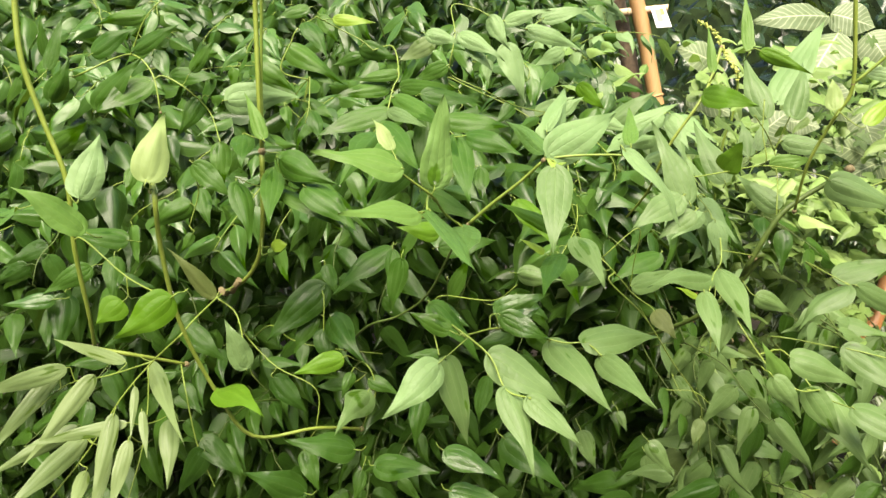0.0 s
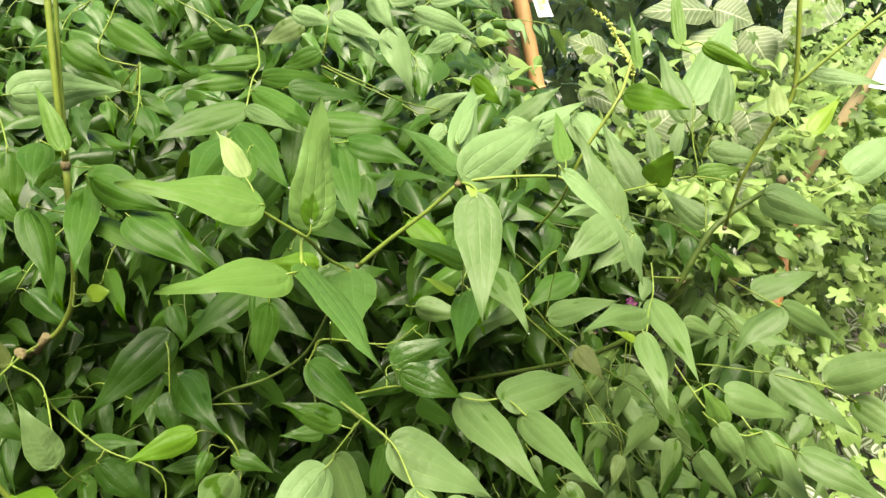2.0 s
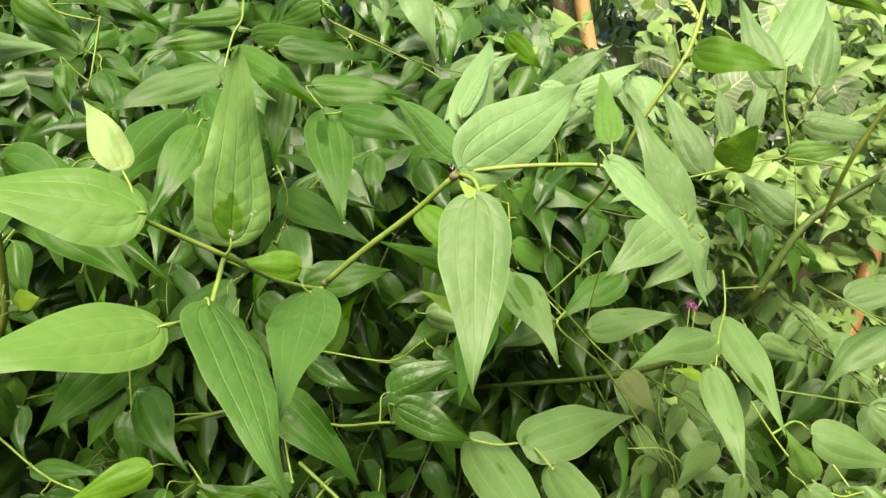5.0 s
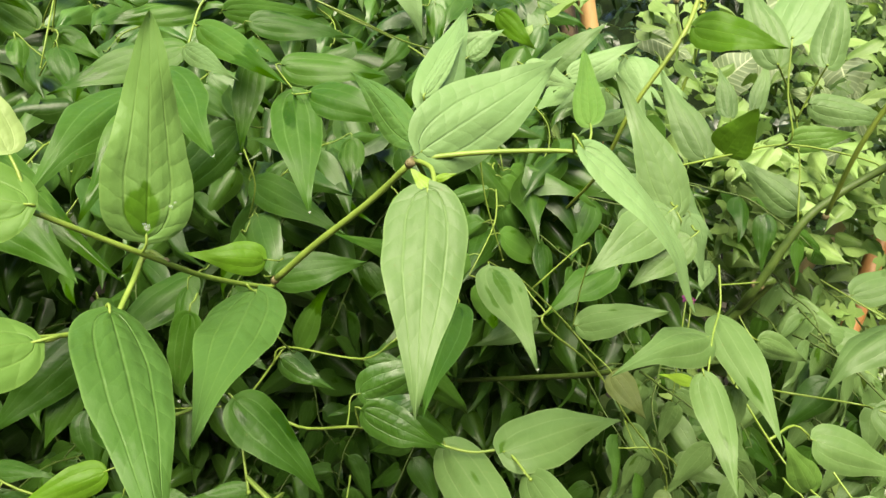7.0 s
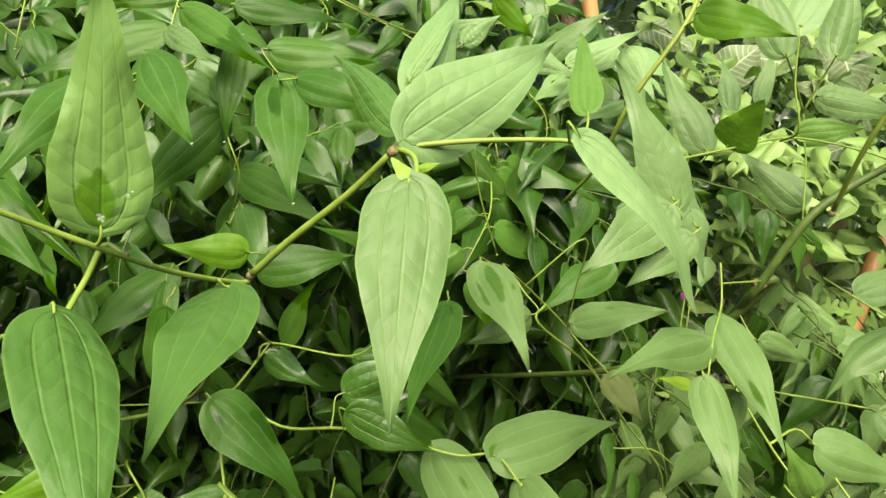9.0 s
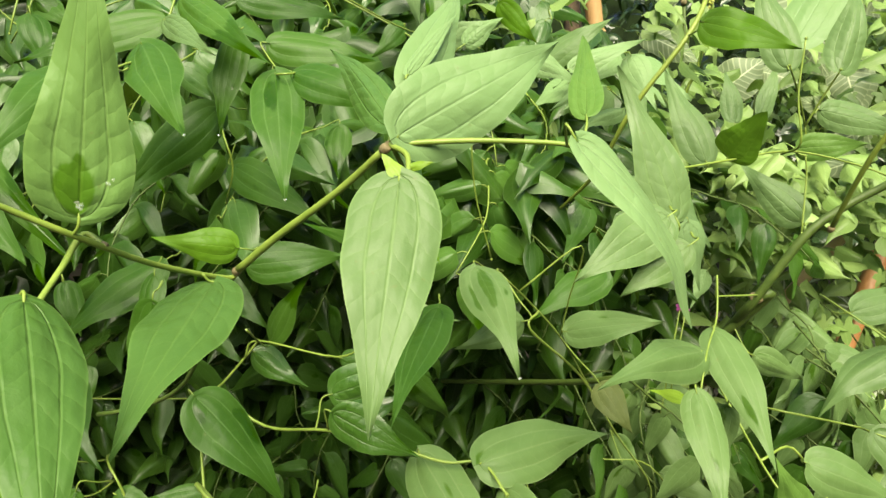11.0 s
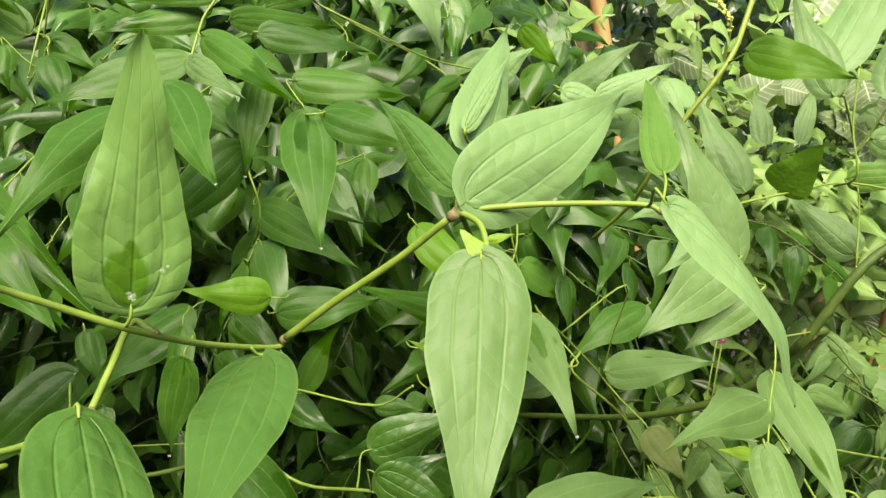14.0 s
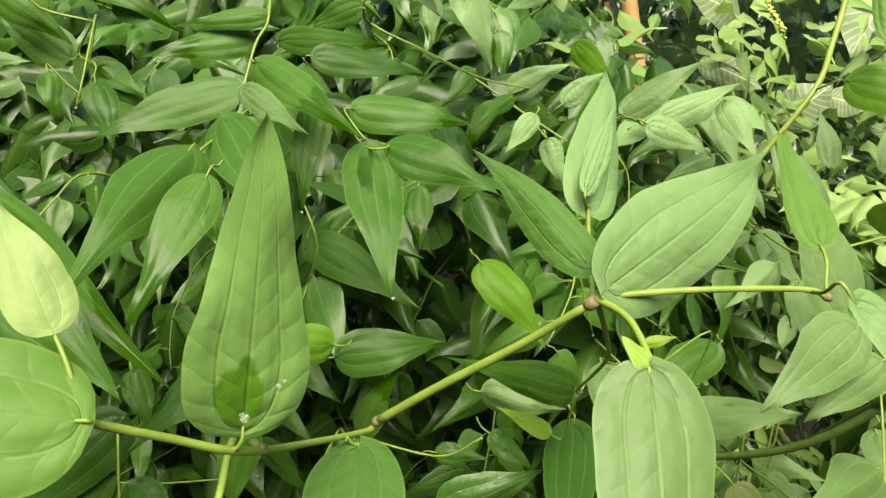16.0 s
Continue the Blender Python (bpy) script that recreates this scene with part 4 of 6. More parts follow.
stem(upleft_shoot, 0.0013, (-0.534, 1.275, 1.401), (-0.515, 1.277, 1.407), (-0.473, 1.273, 1.384), (-0.447, 1.315, 1.342), (-0.409, 1.254, 1.286))
stem(upleft_shoot, 0.0013, (-0.586, 1.305, 1.449), (-0.553, 1.297, 1.509), (-0.522, 1.304, 1.545))
stem(upleft_shoot, 0.0012, (-0.409, 1.254, 1.286), (-0.456, 1.245, 1.247), (-0.467, 1.285, 1.192), (-0.484, 1.272, 1.128))
leaf(upleft_shoot, (-0.571, 1.333, 1.522), (-0.672, 1.340, 1.504), 0.032, (-0.09, -0.99, 0.10), mature, (-0.553, 1.297, 1.509))
leaf(upleft_shoot, (-0.747, 1.470, 1.464), (-0.655, 1.491, 1.521), 0.047, (0.08, -0.97, 0.22), mature, (-0.762, 1.489, 1.450))
leaf(upleft_shoot, (-0.578, 1.302, 1.454), (-0.491, 1.305, 1.504), 0.032, (-0.03, -0.99, 0.11), mature, (-0.580, 1.303, 1.461))
leaf(upleft_shoot, (-0.628, 1.245, 1.349), (-0.545, 1.250, 1.438), 0.047, (-0.01, -1.00, 0.07), mature, (-0.640, 1.267, 1.332))
leaf(upleft_shoot, (-0.741, 1.288, 1.443), (-0.738, 1.286, 1.516), 0.021, (0.04, -1.00, -0.03), mature, (-0.742, 1.311, 1.421))
leaf(upleft_shoot, (-0.728, 1.275, 1.420), (-0.707, 1.300, 1.515), 0.026, (0.15, -0.96, 0.22), mature, (-0.706, 1.326, 1.408))
leaf(upleft_shoot, (-0.724, 1.269, 1.361), (-0.688, 1.275, 1.440), 0.039, (0.46, -0.87, -0.15), mature, (-0.731, 1.290, 1.340))
leaf(upleft_shoot, (-0.487, 1.376, 1.367), (-0.530, 1.348, 1.295), 0.040, (0.43, -0.90, 0.09), mature, (-0.479, 1.404, 1.377))
leaf(upleft_shoot, (-0.461, 1.273, 1.418), (-0.415, 1.271, 1.473), 0.026, (-0.05, -1.00, 0.01), mature, (-0.482, 1.273, 1.389))
leaf(upleft_shoot, (-0.527, 1.342, 1.411), (-0.431, 1.343, 1.412), 0.038, (0.01, -0.95, 0.32), mature, (-0.545, 1.364, 1.407))
leaf(upleft_shoot, (-0.450, 0.997, 1.257), (-0.455, 0.978, 1.218), 0.020, (0.49, -0.81, 0.33), mature, (-0.408, 0.968, 1.232))
leaf(upleft_shoot, (-0.441, 1.208, 1.250), (-0.374, 1.203, 1.192), 0.040, (0.16, -0.95, 0.26), mature, (-0.446, 1.247, 1.255))
leaf(upleft_shoot, (-0.484, 1.277, 1.169), (-0.566, 1.275, 1.118), 0.043, (0.07, -0.99, -0.07), mature, (-0.474, 1.280, 1.167))
leaf(upleft_shoot, (-0.475, 1.259, 1.114), (-0.496, 1.248, 1.078), 0.019, (0.33, -0.94, 0.10), mature, (-0.484, 1.272, 1.128))
leaf(upleft_shoot, (-0.490, 1.347, 1.188), (-0.459, 1.311, 1.120), 0.037, (0.21, -0.82, 0.54), mature, (-0.496, 1.377, 1.198))
leaf(upleft_shoot, (-0.722, 1.251, 1.268), (-0.652, 1.253, 1.324), 0.040, (0.21, -0.95, -0.23), mature, (-0.736, 1.272, 1.253))
leaf(upleft_shoot, (-0.577, 1.208, 1.111), (-0.682, 1.174, 1.131), 0.043, (0.35, -0.72, 0.60), mature, (-0.560, 1.235, 1.104))
leaf(upleft_shoot, (-0.221, 1.215, 1.162), (-0.238, 1.210, 1.089), 0.034, (0.17, -0.98, 0.03), mature, (-0.218, 1.239, 1.175))

upper_shoot = shoot("vine_shoot", (-0.162, 1.522, 1.598), "high vine shoot with broad glossy green leaves")
stem(upper_shoot, 0.0016, (-0.162, 1.522, 1.598), (-0.146, 1.563, 1.546), (-0.141, 1.609, 1.521))
stem(upper_shoot, 0.0013, (-0.272, 1.402, 1.410), (-0.325, 1.385, 1.427), (-0.306, 1.396, 1.483), (-0.292, 1.402, 1.511), (-0.266, 1.459, 1.541))
stem(upper_shoot, 0.0013, (-0.266, 1.459, 1.541), (-0.230, 1.507, 1.525), (-0.179, 1.502, 1.500), (-0.154, 1.498, 1.479))
stem(upper_shoot, 0.0013, (0.017, 1.490, 1.427), (0.011, 1.442, 1.441), (0.022, 1.456, 1.510), (0.015, 1.520, 1.576), (0.064, 1.519, 1.571), (0.101, 1.515, 1.551))
stem(upper_shoot, 0.0013, (0.101, 1.515, 1.551), (0.137, 1.514, 1.542), (0.176, 1.533, 1.531), (0.227, 1.622, 1.567))
stem(upper_shoot, 0.0014, (0.011, 1.442, 1.441), (0.017, 1.490, 1.427), (0.085, 1.485, 1.398), (0.175, 1.581, 1.365), (0.297, 1.681, 1.348))
stem(upper_shoot, 0.0011, (0.378, 2.133, 1.412), (0.339, 1.896, 1.403), (0.323, 1.955, 1.445), (0.299, 1.960, 1.471), (0.331, 1.966, 1.500))
leaf(upper_shoot, (-0.341, 1.523, 1.485), (-0.217, 1.517, 1.408), 0.054, (0.22, -0.88, 0.42), mature, (-0.356, 1.546, 1.490))
leaf(upper_shoot, (-0.275, 1.390, 1.520), (-0.225, 1.350, 1.447), 0.039, (0.15, -0.82, 0.55), mature, (-0.292, 1.402, 1.511))
leaf(upper_shoot, (-0.287, 1.606, 1.563), (-0.244, 1.587, 1.505), 0.034, (-0.09, -0.96, 0.25), mature, (-0.297, 1.632, 1.573))
leaf(upper_shoot, (-0.226, 1.443, 1.534), (-0.139, 1.427, 1.527), 0.025, (-0.15, -0.95, 0.26), young, (-0.259, 1.468, 1.538))
leaf(upper_shoot, (-0.180, 1.512, 1.485), (-0.092, 1.511, 1.459), 0.041, (-0.02, -1.00, -0.06), mature, (-0.174, 1.502, 1.495))
leaf(upper_shoot, (-0.035, 1.788, 1.530), (-0.120, 1.753, 1.477), 0.048, (0.34, -0.94, 0.07), olive, (-0.021, 1.816, 1.535))
leaf(upper_shoot, (-0.275, 1.411, 1.362), (-0.216, 1.415, 1.314), 0.034, (0.12, -0.99, 0.06), mature, (-0.272, 1.402, 1.410))
leaf(upper_shoot, (-0.385, 1.428, 1.441), (-0.308, 1.425, 1.385), 0.043, (0.04, -0.99, 0.11), mature, (-0.400, 1.450, 1.447))
leaf(upper_shoot, (-0.191, 1.589, 1.475), (-0.257, 1.576, 1.451), 0.032, (0.21, -0.98, -0.06), mature, (-0.174, 1.614, 1.477))
leaf(upper_shoot, (-0.314, 1.601, 1.580), (-0.384, 1.568, 1.550), 0.031, (0.29, -0.90, 0.33), mature, (-0.299, 1.630, 1.583))
# Silver here also puts this high corner's brightness into the leaves.
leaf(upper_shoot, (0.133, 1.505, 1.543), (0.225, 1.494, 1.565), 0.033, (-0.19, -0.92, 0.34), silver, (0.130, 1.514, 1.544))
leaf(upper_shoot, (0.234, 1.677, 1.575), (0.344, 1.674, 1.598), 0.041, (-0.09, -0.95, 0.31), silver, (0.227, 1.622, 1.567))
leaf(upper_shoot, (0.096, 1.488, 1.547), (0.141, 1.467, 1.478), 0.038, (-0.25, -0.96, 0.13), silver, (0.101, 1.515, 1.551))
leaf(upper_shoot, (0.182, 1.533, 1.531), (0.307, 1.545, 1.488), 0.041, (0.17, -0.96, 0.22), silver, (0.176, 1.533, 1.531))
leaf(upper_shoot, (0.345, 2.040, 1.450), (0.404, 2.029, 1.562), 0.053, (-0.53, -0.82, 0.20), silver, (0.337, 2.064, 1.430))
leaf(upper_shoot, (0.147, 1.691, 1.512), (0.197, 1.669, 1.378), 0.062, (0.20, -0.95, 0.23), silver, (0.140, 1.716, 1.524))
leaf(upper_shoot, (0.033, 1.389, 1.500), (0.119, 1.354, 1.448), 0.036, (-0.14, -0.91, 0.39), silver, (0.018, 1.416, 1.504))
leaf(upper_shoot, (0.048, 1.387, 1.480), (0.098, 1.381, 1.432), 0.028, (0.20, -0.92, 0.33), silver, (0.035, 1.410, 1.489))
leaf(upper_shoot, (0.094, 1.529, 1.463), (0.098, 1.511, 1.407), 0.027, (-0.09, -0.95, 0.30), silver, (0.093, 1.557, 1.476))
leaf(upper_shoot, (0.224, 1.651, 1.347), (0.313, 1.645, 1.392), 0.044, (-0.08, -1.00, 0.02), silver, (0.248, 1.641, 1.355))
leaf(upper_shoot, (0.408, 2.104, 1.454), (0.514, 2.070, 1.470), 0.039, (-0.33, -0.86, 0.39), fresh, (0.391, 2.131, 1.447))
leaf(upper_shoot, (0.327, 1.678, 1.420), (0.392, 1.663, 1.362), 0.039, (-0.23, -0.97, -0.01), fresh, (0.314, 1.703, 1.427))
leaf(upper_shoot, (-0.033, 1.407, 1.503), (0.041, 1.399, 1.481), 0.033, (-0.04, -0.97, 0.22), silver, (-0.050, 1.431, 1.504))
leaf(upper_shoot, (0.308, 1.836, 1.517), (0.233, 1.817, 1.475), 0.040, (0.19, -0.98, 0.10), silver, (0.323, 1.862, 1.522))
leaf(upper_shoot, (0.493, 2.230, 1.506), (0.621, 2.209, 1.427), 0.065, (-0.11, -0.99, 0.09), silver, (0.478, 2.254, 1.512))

lowleft_shoot = shoot("vine_shoot", (-0.361, 1.161, 0.972), "shaded low vine shoot with dark wet leaves")
stem(lowleft_shoot, 0.0013, (-0.361, 1.161, 0.972), (-0.352, 1.184, 0.933), (-0.299, 1.175, 0.882), (-0.225, 1.167, 0.842), (-0.224, 1.153, 0.771))
stem(lowleft_shoot, 0.0013, (-0.212, 1.370, 0.766), (-0.142, 1.179, 0.894), (-0.113, 1.150, 0.852), (-0.141, 1.154, 0.772))
stem(lowleft_shoot, 0.0013, (-0.493, 1.212, 0.872), (-0.465, 1.162, 0.829), (-0.443, 1.144, 0.737), (-0.411, 1.130, 0.666))
leaf(lowleft_shoot, (-0.720, 1.200, 0.998), (-0.805, 1.181, 0.992), 0.032, (0.14, -0.81, 0.57), glossy, (-0.702, 1.226, 0.996))
leaf(lowleft_shoot, (-0.493, 1.235, 0.936), (-0.410, 1.223, 0.873), 0.047, (0.21, -0.88, 0.43), low_shade, (-0.507, 1.259, 0.943))
leaf(lowleft_shoot, (-0.247, 1.263, 0.954), (-0.280, 1.227, 0.887), 0.037, (0.24, -0.90, 0.37), low_shade, (-0.225, 1.246, 0.960))
leaf(lowleft_shoot, (-0.325, 1.193, 0.886), (-0.243, 1.181, 0.881), 0.028, (-0.03, -0.53, 0.85), low_shade, (-0.320, 1.178, 0.903))
leaf(lowleft_shoot, (-0.171, 1.171, 0.853), (-0.227, 1.169, 0.847), 0.025, (-0.02, -0.93, 0.38), low_shade, (-0.131, 1.167, 0.877))
leaf(lowleft_shoot, (-0.154, 1.131, 0.889), (-0.170, 1.117, 0.846), 0.022, (0.11, -0.96, 0.27), low_shade, (-0.131, 1.167, 0.877))
leaf(lowleft_shoot, (-0.124, 1.152, 0.870), (-0.069, 1.142, 0.845), 0.028, (0.02, -0.90, 0.43), low_shade, (-0.125, 1.161, 0.869))
leaf(lowleft_shoot, (-0.303, 1.168, 0.863), (-0.241, 1.164, 0.796), 0.041, (0.30, -0.90, 0.33), low_shade, (-0.299, 1.175, 0.882))
leaf(lowleft_shoot, (-0.432, 1.150, 0.746), (-0.357, 1.130, 0.684), 0.042, (0.34, -0.70, 0.63), low_shade, (-0.443, 1.144, 0.737))
leaf(lowleft_shoot, (-0.430, 1.137, 0.730), (-0.485, 1.133, 0.640), 0.046, (-0.16, -0.98, 0.14), low_shade, (-0.436, 1.141, 0.723))
leaf(lowleft_shoot, (-0.246, 1.150, 0.726), (-0.215, 1.122, 0.661), 0.035, (0.20, -0.86, 0.48), low_shade, (-0.224, 1.153, 0.771))
leaf(lowleft_shoot, (-0.026, 1.032, 0.885), (-0.033, 1.001, 0.816), 0.034, (0.04, -0.91, 0.40), low_shade, (-0.024, 1.061, 0.897))
leaf(lowleft_shoot, (-0.128, 1.058, 0.742), (-0.140, 1.037, 0.696), 0.023, (0.09, -0.92, 0.39), low_shade, (-0.124, 1.087, 0.754))
leaf(lowleft_shoot, (0.018, 0.838, 1.070), (-0.035, 0.846, 1.091), 0.026, (-0.02, -0.95, 0.32), mature, (0.035, 0.857, 1.060))
leaf(lowleft_shoot, (0.084, 1.087, 0.903), (0.068, 1.058, 0.832), 0.034, (-0.56, -0.72, 0.42), low_shade, (0.088, 1.115, 0.916))
leaf(lowleft_shoot, (0.017, 1.001, 0.813), (0.107, 0.971, 0.781), 0.043, (0.08, -0.59, 0.80), glossy, (0.000, 1.028, 0.814))
leaf(lowleft_shoot, (0.027, 1.006, 0.740), (0.122, 0.982, 0.732), 0.041, (-0.05, -0.50, 0.87), glossy, (0.009, 1.032, 0.738))
leaf(lowleft_shoot, (-0.298, 1.149, 1.103), (-0.266, 1.164, 1.112), 0.016, (0.35, -0.90, 0.27), bright, (-0.318, 1.182, 1.125))
leaf(lowleft_shoot, (-0.086, 1.194, 1.100), (-0.085, 1.145, 1.020), 0.027, (-0.21, -0.84, 0.51), mature, (-0.087, 1.225, 1.111))
leaf(lowleft_shoot, (-0.099, 1.259, 1.092), (-0.199, 1.205, 1.014), 0.050, (-0.09, -0.76, 0.64), mature, (-0.086, 1.288, 1.098))
leaf(lowleft_shoot, (-0.066, 1.126, 1.098), (-0.082, 1.119, 1.007), 0.036, (-0.17, -0.98, 0.11), mature, (-0.063, 1.149, 1.112))

lowright_shoot = shoot("vine_shoot", (0.327, 1.234, 1.057), "outer low vine shoot with dull green leaves")
stem(lowright_shoot, 0.0014, (0.327, 1.234, 1.057), (0.315, 1.213, 1.043), (0.393, 1.250, 0.968), (0.466, 1.281, 0.865), (0.544, 1.311, 0.756), (0.559, 1.339, 0.639))
stem(lowright_shoot, 0.0013, (0.640, 1.340, 0.900), (0.523, 1.155, 0.999), (0.560, 1.091, 0.930), (0.582, 1.037, 0.913), (0.618, 1.037, 0.913))
stem(lowright_shoot, 0.0013, (0.763, 1.560, 0.506), (0.659, 1.391, 0.640), (0.563, 1.363, 0.758), (0.490, 1.364, 0.769))
leaf(lowright_shoot, (0.101, 1.129, 1.006), (0.195, 1.142, 1.039), 0.045, (0.01, -0.95, 0.32), glossy, (0.087, 1.093, 0.988))
leaf(lowright_shoot, (0.106, 1.071, 1.018), (0.184, 1.051, 0.986), 0.039, (-0.12, -0.94, 0.31), glossy, (0.100, 1.081, 0.995))
leaf(lowright_shoot, (0.154, 1.273, 1.043), (0.238, 1.247, 1.037), 0.040, (-0.28, -0.93, 0.24), dull, (0.137, 1.300, 1.040))
leaf(lowright_shoot, (0.288, 1.152, 1.079), (0.218, 1.136, 1.054), 0.034, (0.09, -0.93, 0.35), dull, (0.276, 1.194, 1.111))
leaf(lowright_shoot, (0.439, 1.335, 1.073), (0.335, 1.292, 1.024), 0.052, (-0.11, -0.62, 0.78), mature, (0.454, 1.363, 1.076))
leaf(lowright_shoot, (0.475, 1.070, 1.030), (0.459, 1.059, 0.955), 0.033, (-0.40, -0.89, 0.21), dull, (0.479, 1.094, 1.043))
leaf(lowright_shoot, (0.579, 1.196, 1.025), (0.649, 1.200, 0.992), 0.035, (0.06, -1.00, 0.01), dull, (0.560, 1.223, 1.053))
leaf(lowright_shoot, (0.524, 1.415, 0.775), (0.566, 1.389, 0.717), 0.034, (-0.24, -0.94, 0.25), dull, (0.519, 1.363, 0.765))
leaf(lowright_shoot, (0.613, 1.456, 0.731), (0.698, 1.467, 0.735), 0.037, (0.08, -0.86, 0.50), dull, (0.596, 1.476, 0.727))
leaf(lowright_shoot, (0.524, 1.001, 0.946), (0.568, 0.990, 0.884), 0.035, (-0.23, -0.97, 0.01), dull, (0.514, 1.026, 0.957))
leaf(lowright_shoot, (0.604, 1.044, 0.910), (0.654, 1.015, 0.835), 0.043, (-0.34, -0.93, 0.13), dull, (0.603, 1.037, 0.913))
leaf(lowright_shoot, (0.547, 1.312, 0.724), (0.530, 1.300, 0.669), 0.026, (-0.39, -0.87, 0.31), olive, (0.547, 1.316, 0.732))
leaf(lowright_shoot, (0.446, 1.317, 0.668), (0.495, 1.296, 0.601), 0.039, (-0.11, -0.97, 0.21), dull, (0.436, 1.343, 0.678))
leaf(lowright_shoot, (0.651, 1.362, 0.661), (0.761, 1.344, 0.620), 0.051, (0.11, -0.76, 0.64), dull, (0.640, 1.385, 0.663))
leaf(lowright_shoot, (0.579, 1.404, 0.610), (0.587, 1.356, 0.528), 0.039, (0.09, -0.86, 0.51), dull, (0.577, 1.435, 0.622))
leaf(lowright_shoot, (0.800, 1.550, 0.612), (0.884, 1.506, 0.551), 0.049, (-0.28, -0.92, 0.29), dull, (0.786, 1.579, 0.618))
leaf(lowright_shoot, (0.625, 1.359, 0.595), (0.615, 1.345, 0.522), 0.034, (-0.42, -0.88, 0.22), dull, (0.628, 1.384, 0.609))
leaf(lowright_shoot, (0.247, 1.073, 0.814), (0.272, 1.057, 0.753), 0.031, (-0.10, -0.97, 0.20), dull, (0.241, 1.099, 0.827))
leaf(lowright_shoot, (0.369, 1.291, 0.749), (0.384, 1.273, 0.713), 0.019, (-0.23, -0.90, 0.36), dull, (0.363, 1.321, 0.760))
leaf(lowright_shoot, (0.471, 1.400, 0.590), (0.493, 1.387, 0.502), 0.037, (0.08, -0.98, 0.17), dull, (0.466, 1.424, 0.603))

mid_shoot = shoot("vine_shoot", (0.004, 1.260, 1.000), "inner vine shoot with glossy pointed leaves")
stem(mid_shoot, 0.0014, (0.004, 1.260, 1.000), (-0.007, 1.306, 0.974), (-0.025, 1.202, 0.974), (-0.015, 1.081, 1.026), (-0.006, 1.049, 0.993), (0.003, 1.020, 0.970))
stem(mid_shoot, 0.0011, (0.342, 1.492, 1.331), (0.287, 1.258, 1.336), (0.311, 1.390, 1.332), (0.288, 1.433, 1.293))
stem(mid_shoot, 0.0011, (-0.274, 1.411, 1.417), (-0.315, 1.454, 1.377), (-0.272, 1.395, 1.363), (-0.305, 1.404, 1.314))
leaf(mid_shoot, (-0.006, 1.296, 0.967), (0.062, 1.272, 0.933), 0.036, (-0.03, -0.85, 0.53), glossy, (-0.007, 1.306, 0.974))
leaf(mid_shoot, (0.103, 1.245, 0.987), (0.156, 1.237, 0.984), 0.024, (-0.10, -0.89, 0.45), low_shade, (0.080, 1.220, 1.004))
leaf(mid_shoot, (0.105, 1.081, 0.997), (0.171, 1.081, 1.034), 0.033, (-0.29, -0.81, 0.52), glossy, (0.100, 1.081, 0.995))
leaf(mid_shoot, (-0.010, 1.057, 1.040), (0.070, 1.027, 0.961), 0.052, (0.49, -0.53, 0.69), mature, (-0.014, 1.074, 1.020))
leaf(mid_shoot, (0.001, 1.022, 0.968), (-0.051, 1.021, 0.966), 0.023, (-0.02, -0.81, 0.59), low_shade)
leaf(mid_shoot, (-0.327, 1.452, 1.372), (-0.422, 1.480, 1.426), 0.051, (-0.07, -0.93, 0.35), mature, (-0.315, 1.454, 1.377))
leaf(mid_shoot, (-0.321, 1.392, 1.355), (-0.308, 1.369, 1.306), 0.025, (0.38, -0.79, 0.48), mature, (-0.292, 1.400, 1.333))
leaf(mid_shoot, (-0.265, 1.374, 1.347), (-0.241, 1.341, 1.284), 0.034, (0.27, -0.80, 0.53), mature, (-0.279, 1.397, 1.353))
leaf(mid_shoot, (-0.289, 1.429, 1.368), (-0.221, 1.392, 1.335), 0.035, (-0.15, -0.80, 0.59), mature, (-0.298, 1.431, 1.371))
leaf(mid_shoot, (-0.298, 1.526, 1.435), (-0.232, 1.501, 1.404), 0.024, (-0.11, -0.87, 0.48), mature, (-0.313, 1.554, 1.439))
leaf(mid_shoot, (-0.100, 1.437, 1.427), (-0.207, 1.441, 1.411), 0.027, (-0.08, -0.95, 0.29), mature, (-0.096, 1.439, 1.438))
leaf(mid_shoot, (0.002, 1.579, 1.454), (-0.071, 1.557, 1.419), 0.038, (0.28, -0.96, 0.03), mature, (0.018, 1.606, 1.458))
leaf(mid_shoot, (0.094, 1.659, 1.466), (0.096, 1.635, 1.415), 0.025, (-0.07, -0.91, 0.41), mature, (0.094, 1.688, 1.479))
leaf(mid_shoot, (0.235, 1.361, 1.349), (0.281, 1.374, 1.383), 0.026, (0.05, -0.96, 0.29), silver, (0.221, 1.379, 1.334))
leaf(mid_shoot, (0.377, 1.570, 1.327), (0.481, 1.564, 1.407), 0.046, (-0.38, -0.81, 0.44), pale, (0.363, 1.593, 1.312))
leaf(mid_shoot, (0.413, 1.517, 1.328), (0.527, 1.533, 1.379), 0.031, (-0.10, -0.86, 0.49), silver, (0.397, 1.537, 1.317))
leaf(mid_shoot, (0.279, 1.223, 1.339), (0.340, 1.219, 1.313), 0.028, (0.09, -0.93, 0.34), silver, (0.287, 1.258, 1.336))
leaf(mid_shoot, (0.220, 1.444, 1.327), (0.184, 1.422, 1.283), 0.027, (0.04, -0.91, 0.41), silver, (0.230, 1.472, 1.337))
leaf(mid_shoot, (0.219, 1.357, 1.307), (0.242, 1.346, 1.254), 0.026, (-0.23, -0.97, 0.11), silver, (0.212, 1.382, 1.319))
leaf(mid_shoot, (0.146, 1.291, 1.182), (0.212, 1.252, 1.104), 0.047, (0.11, -0.85, 0.52), fresh, (0.135, 1.319, 1.191))
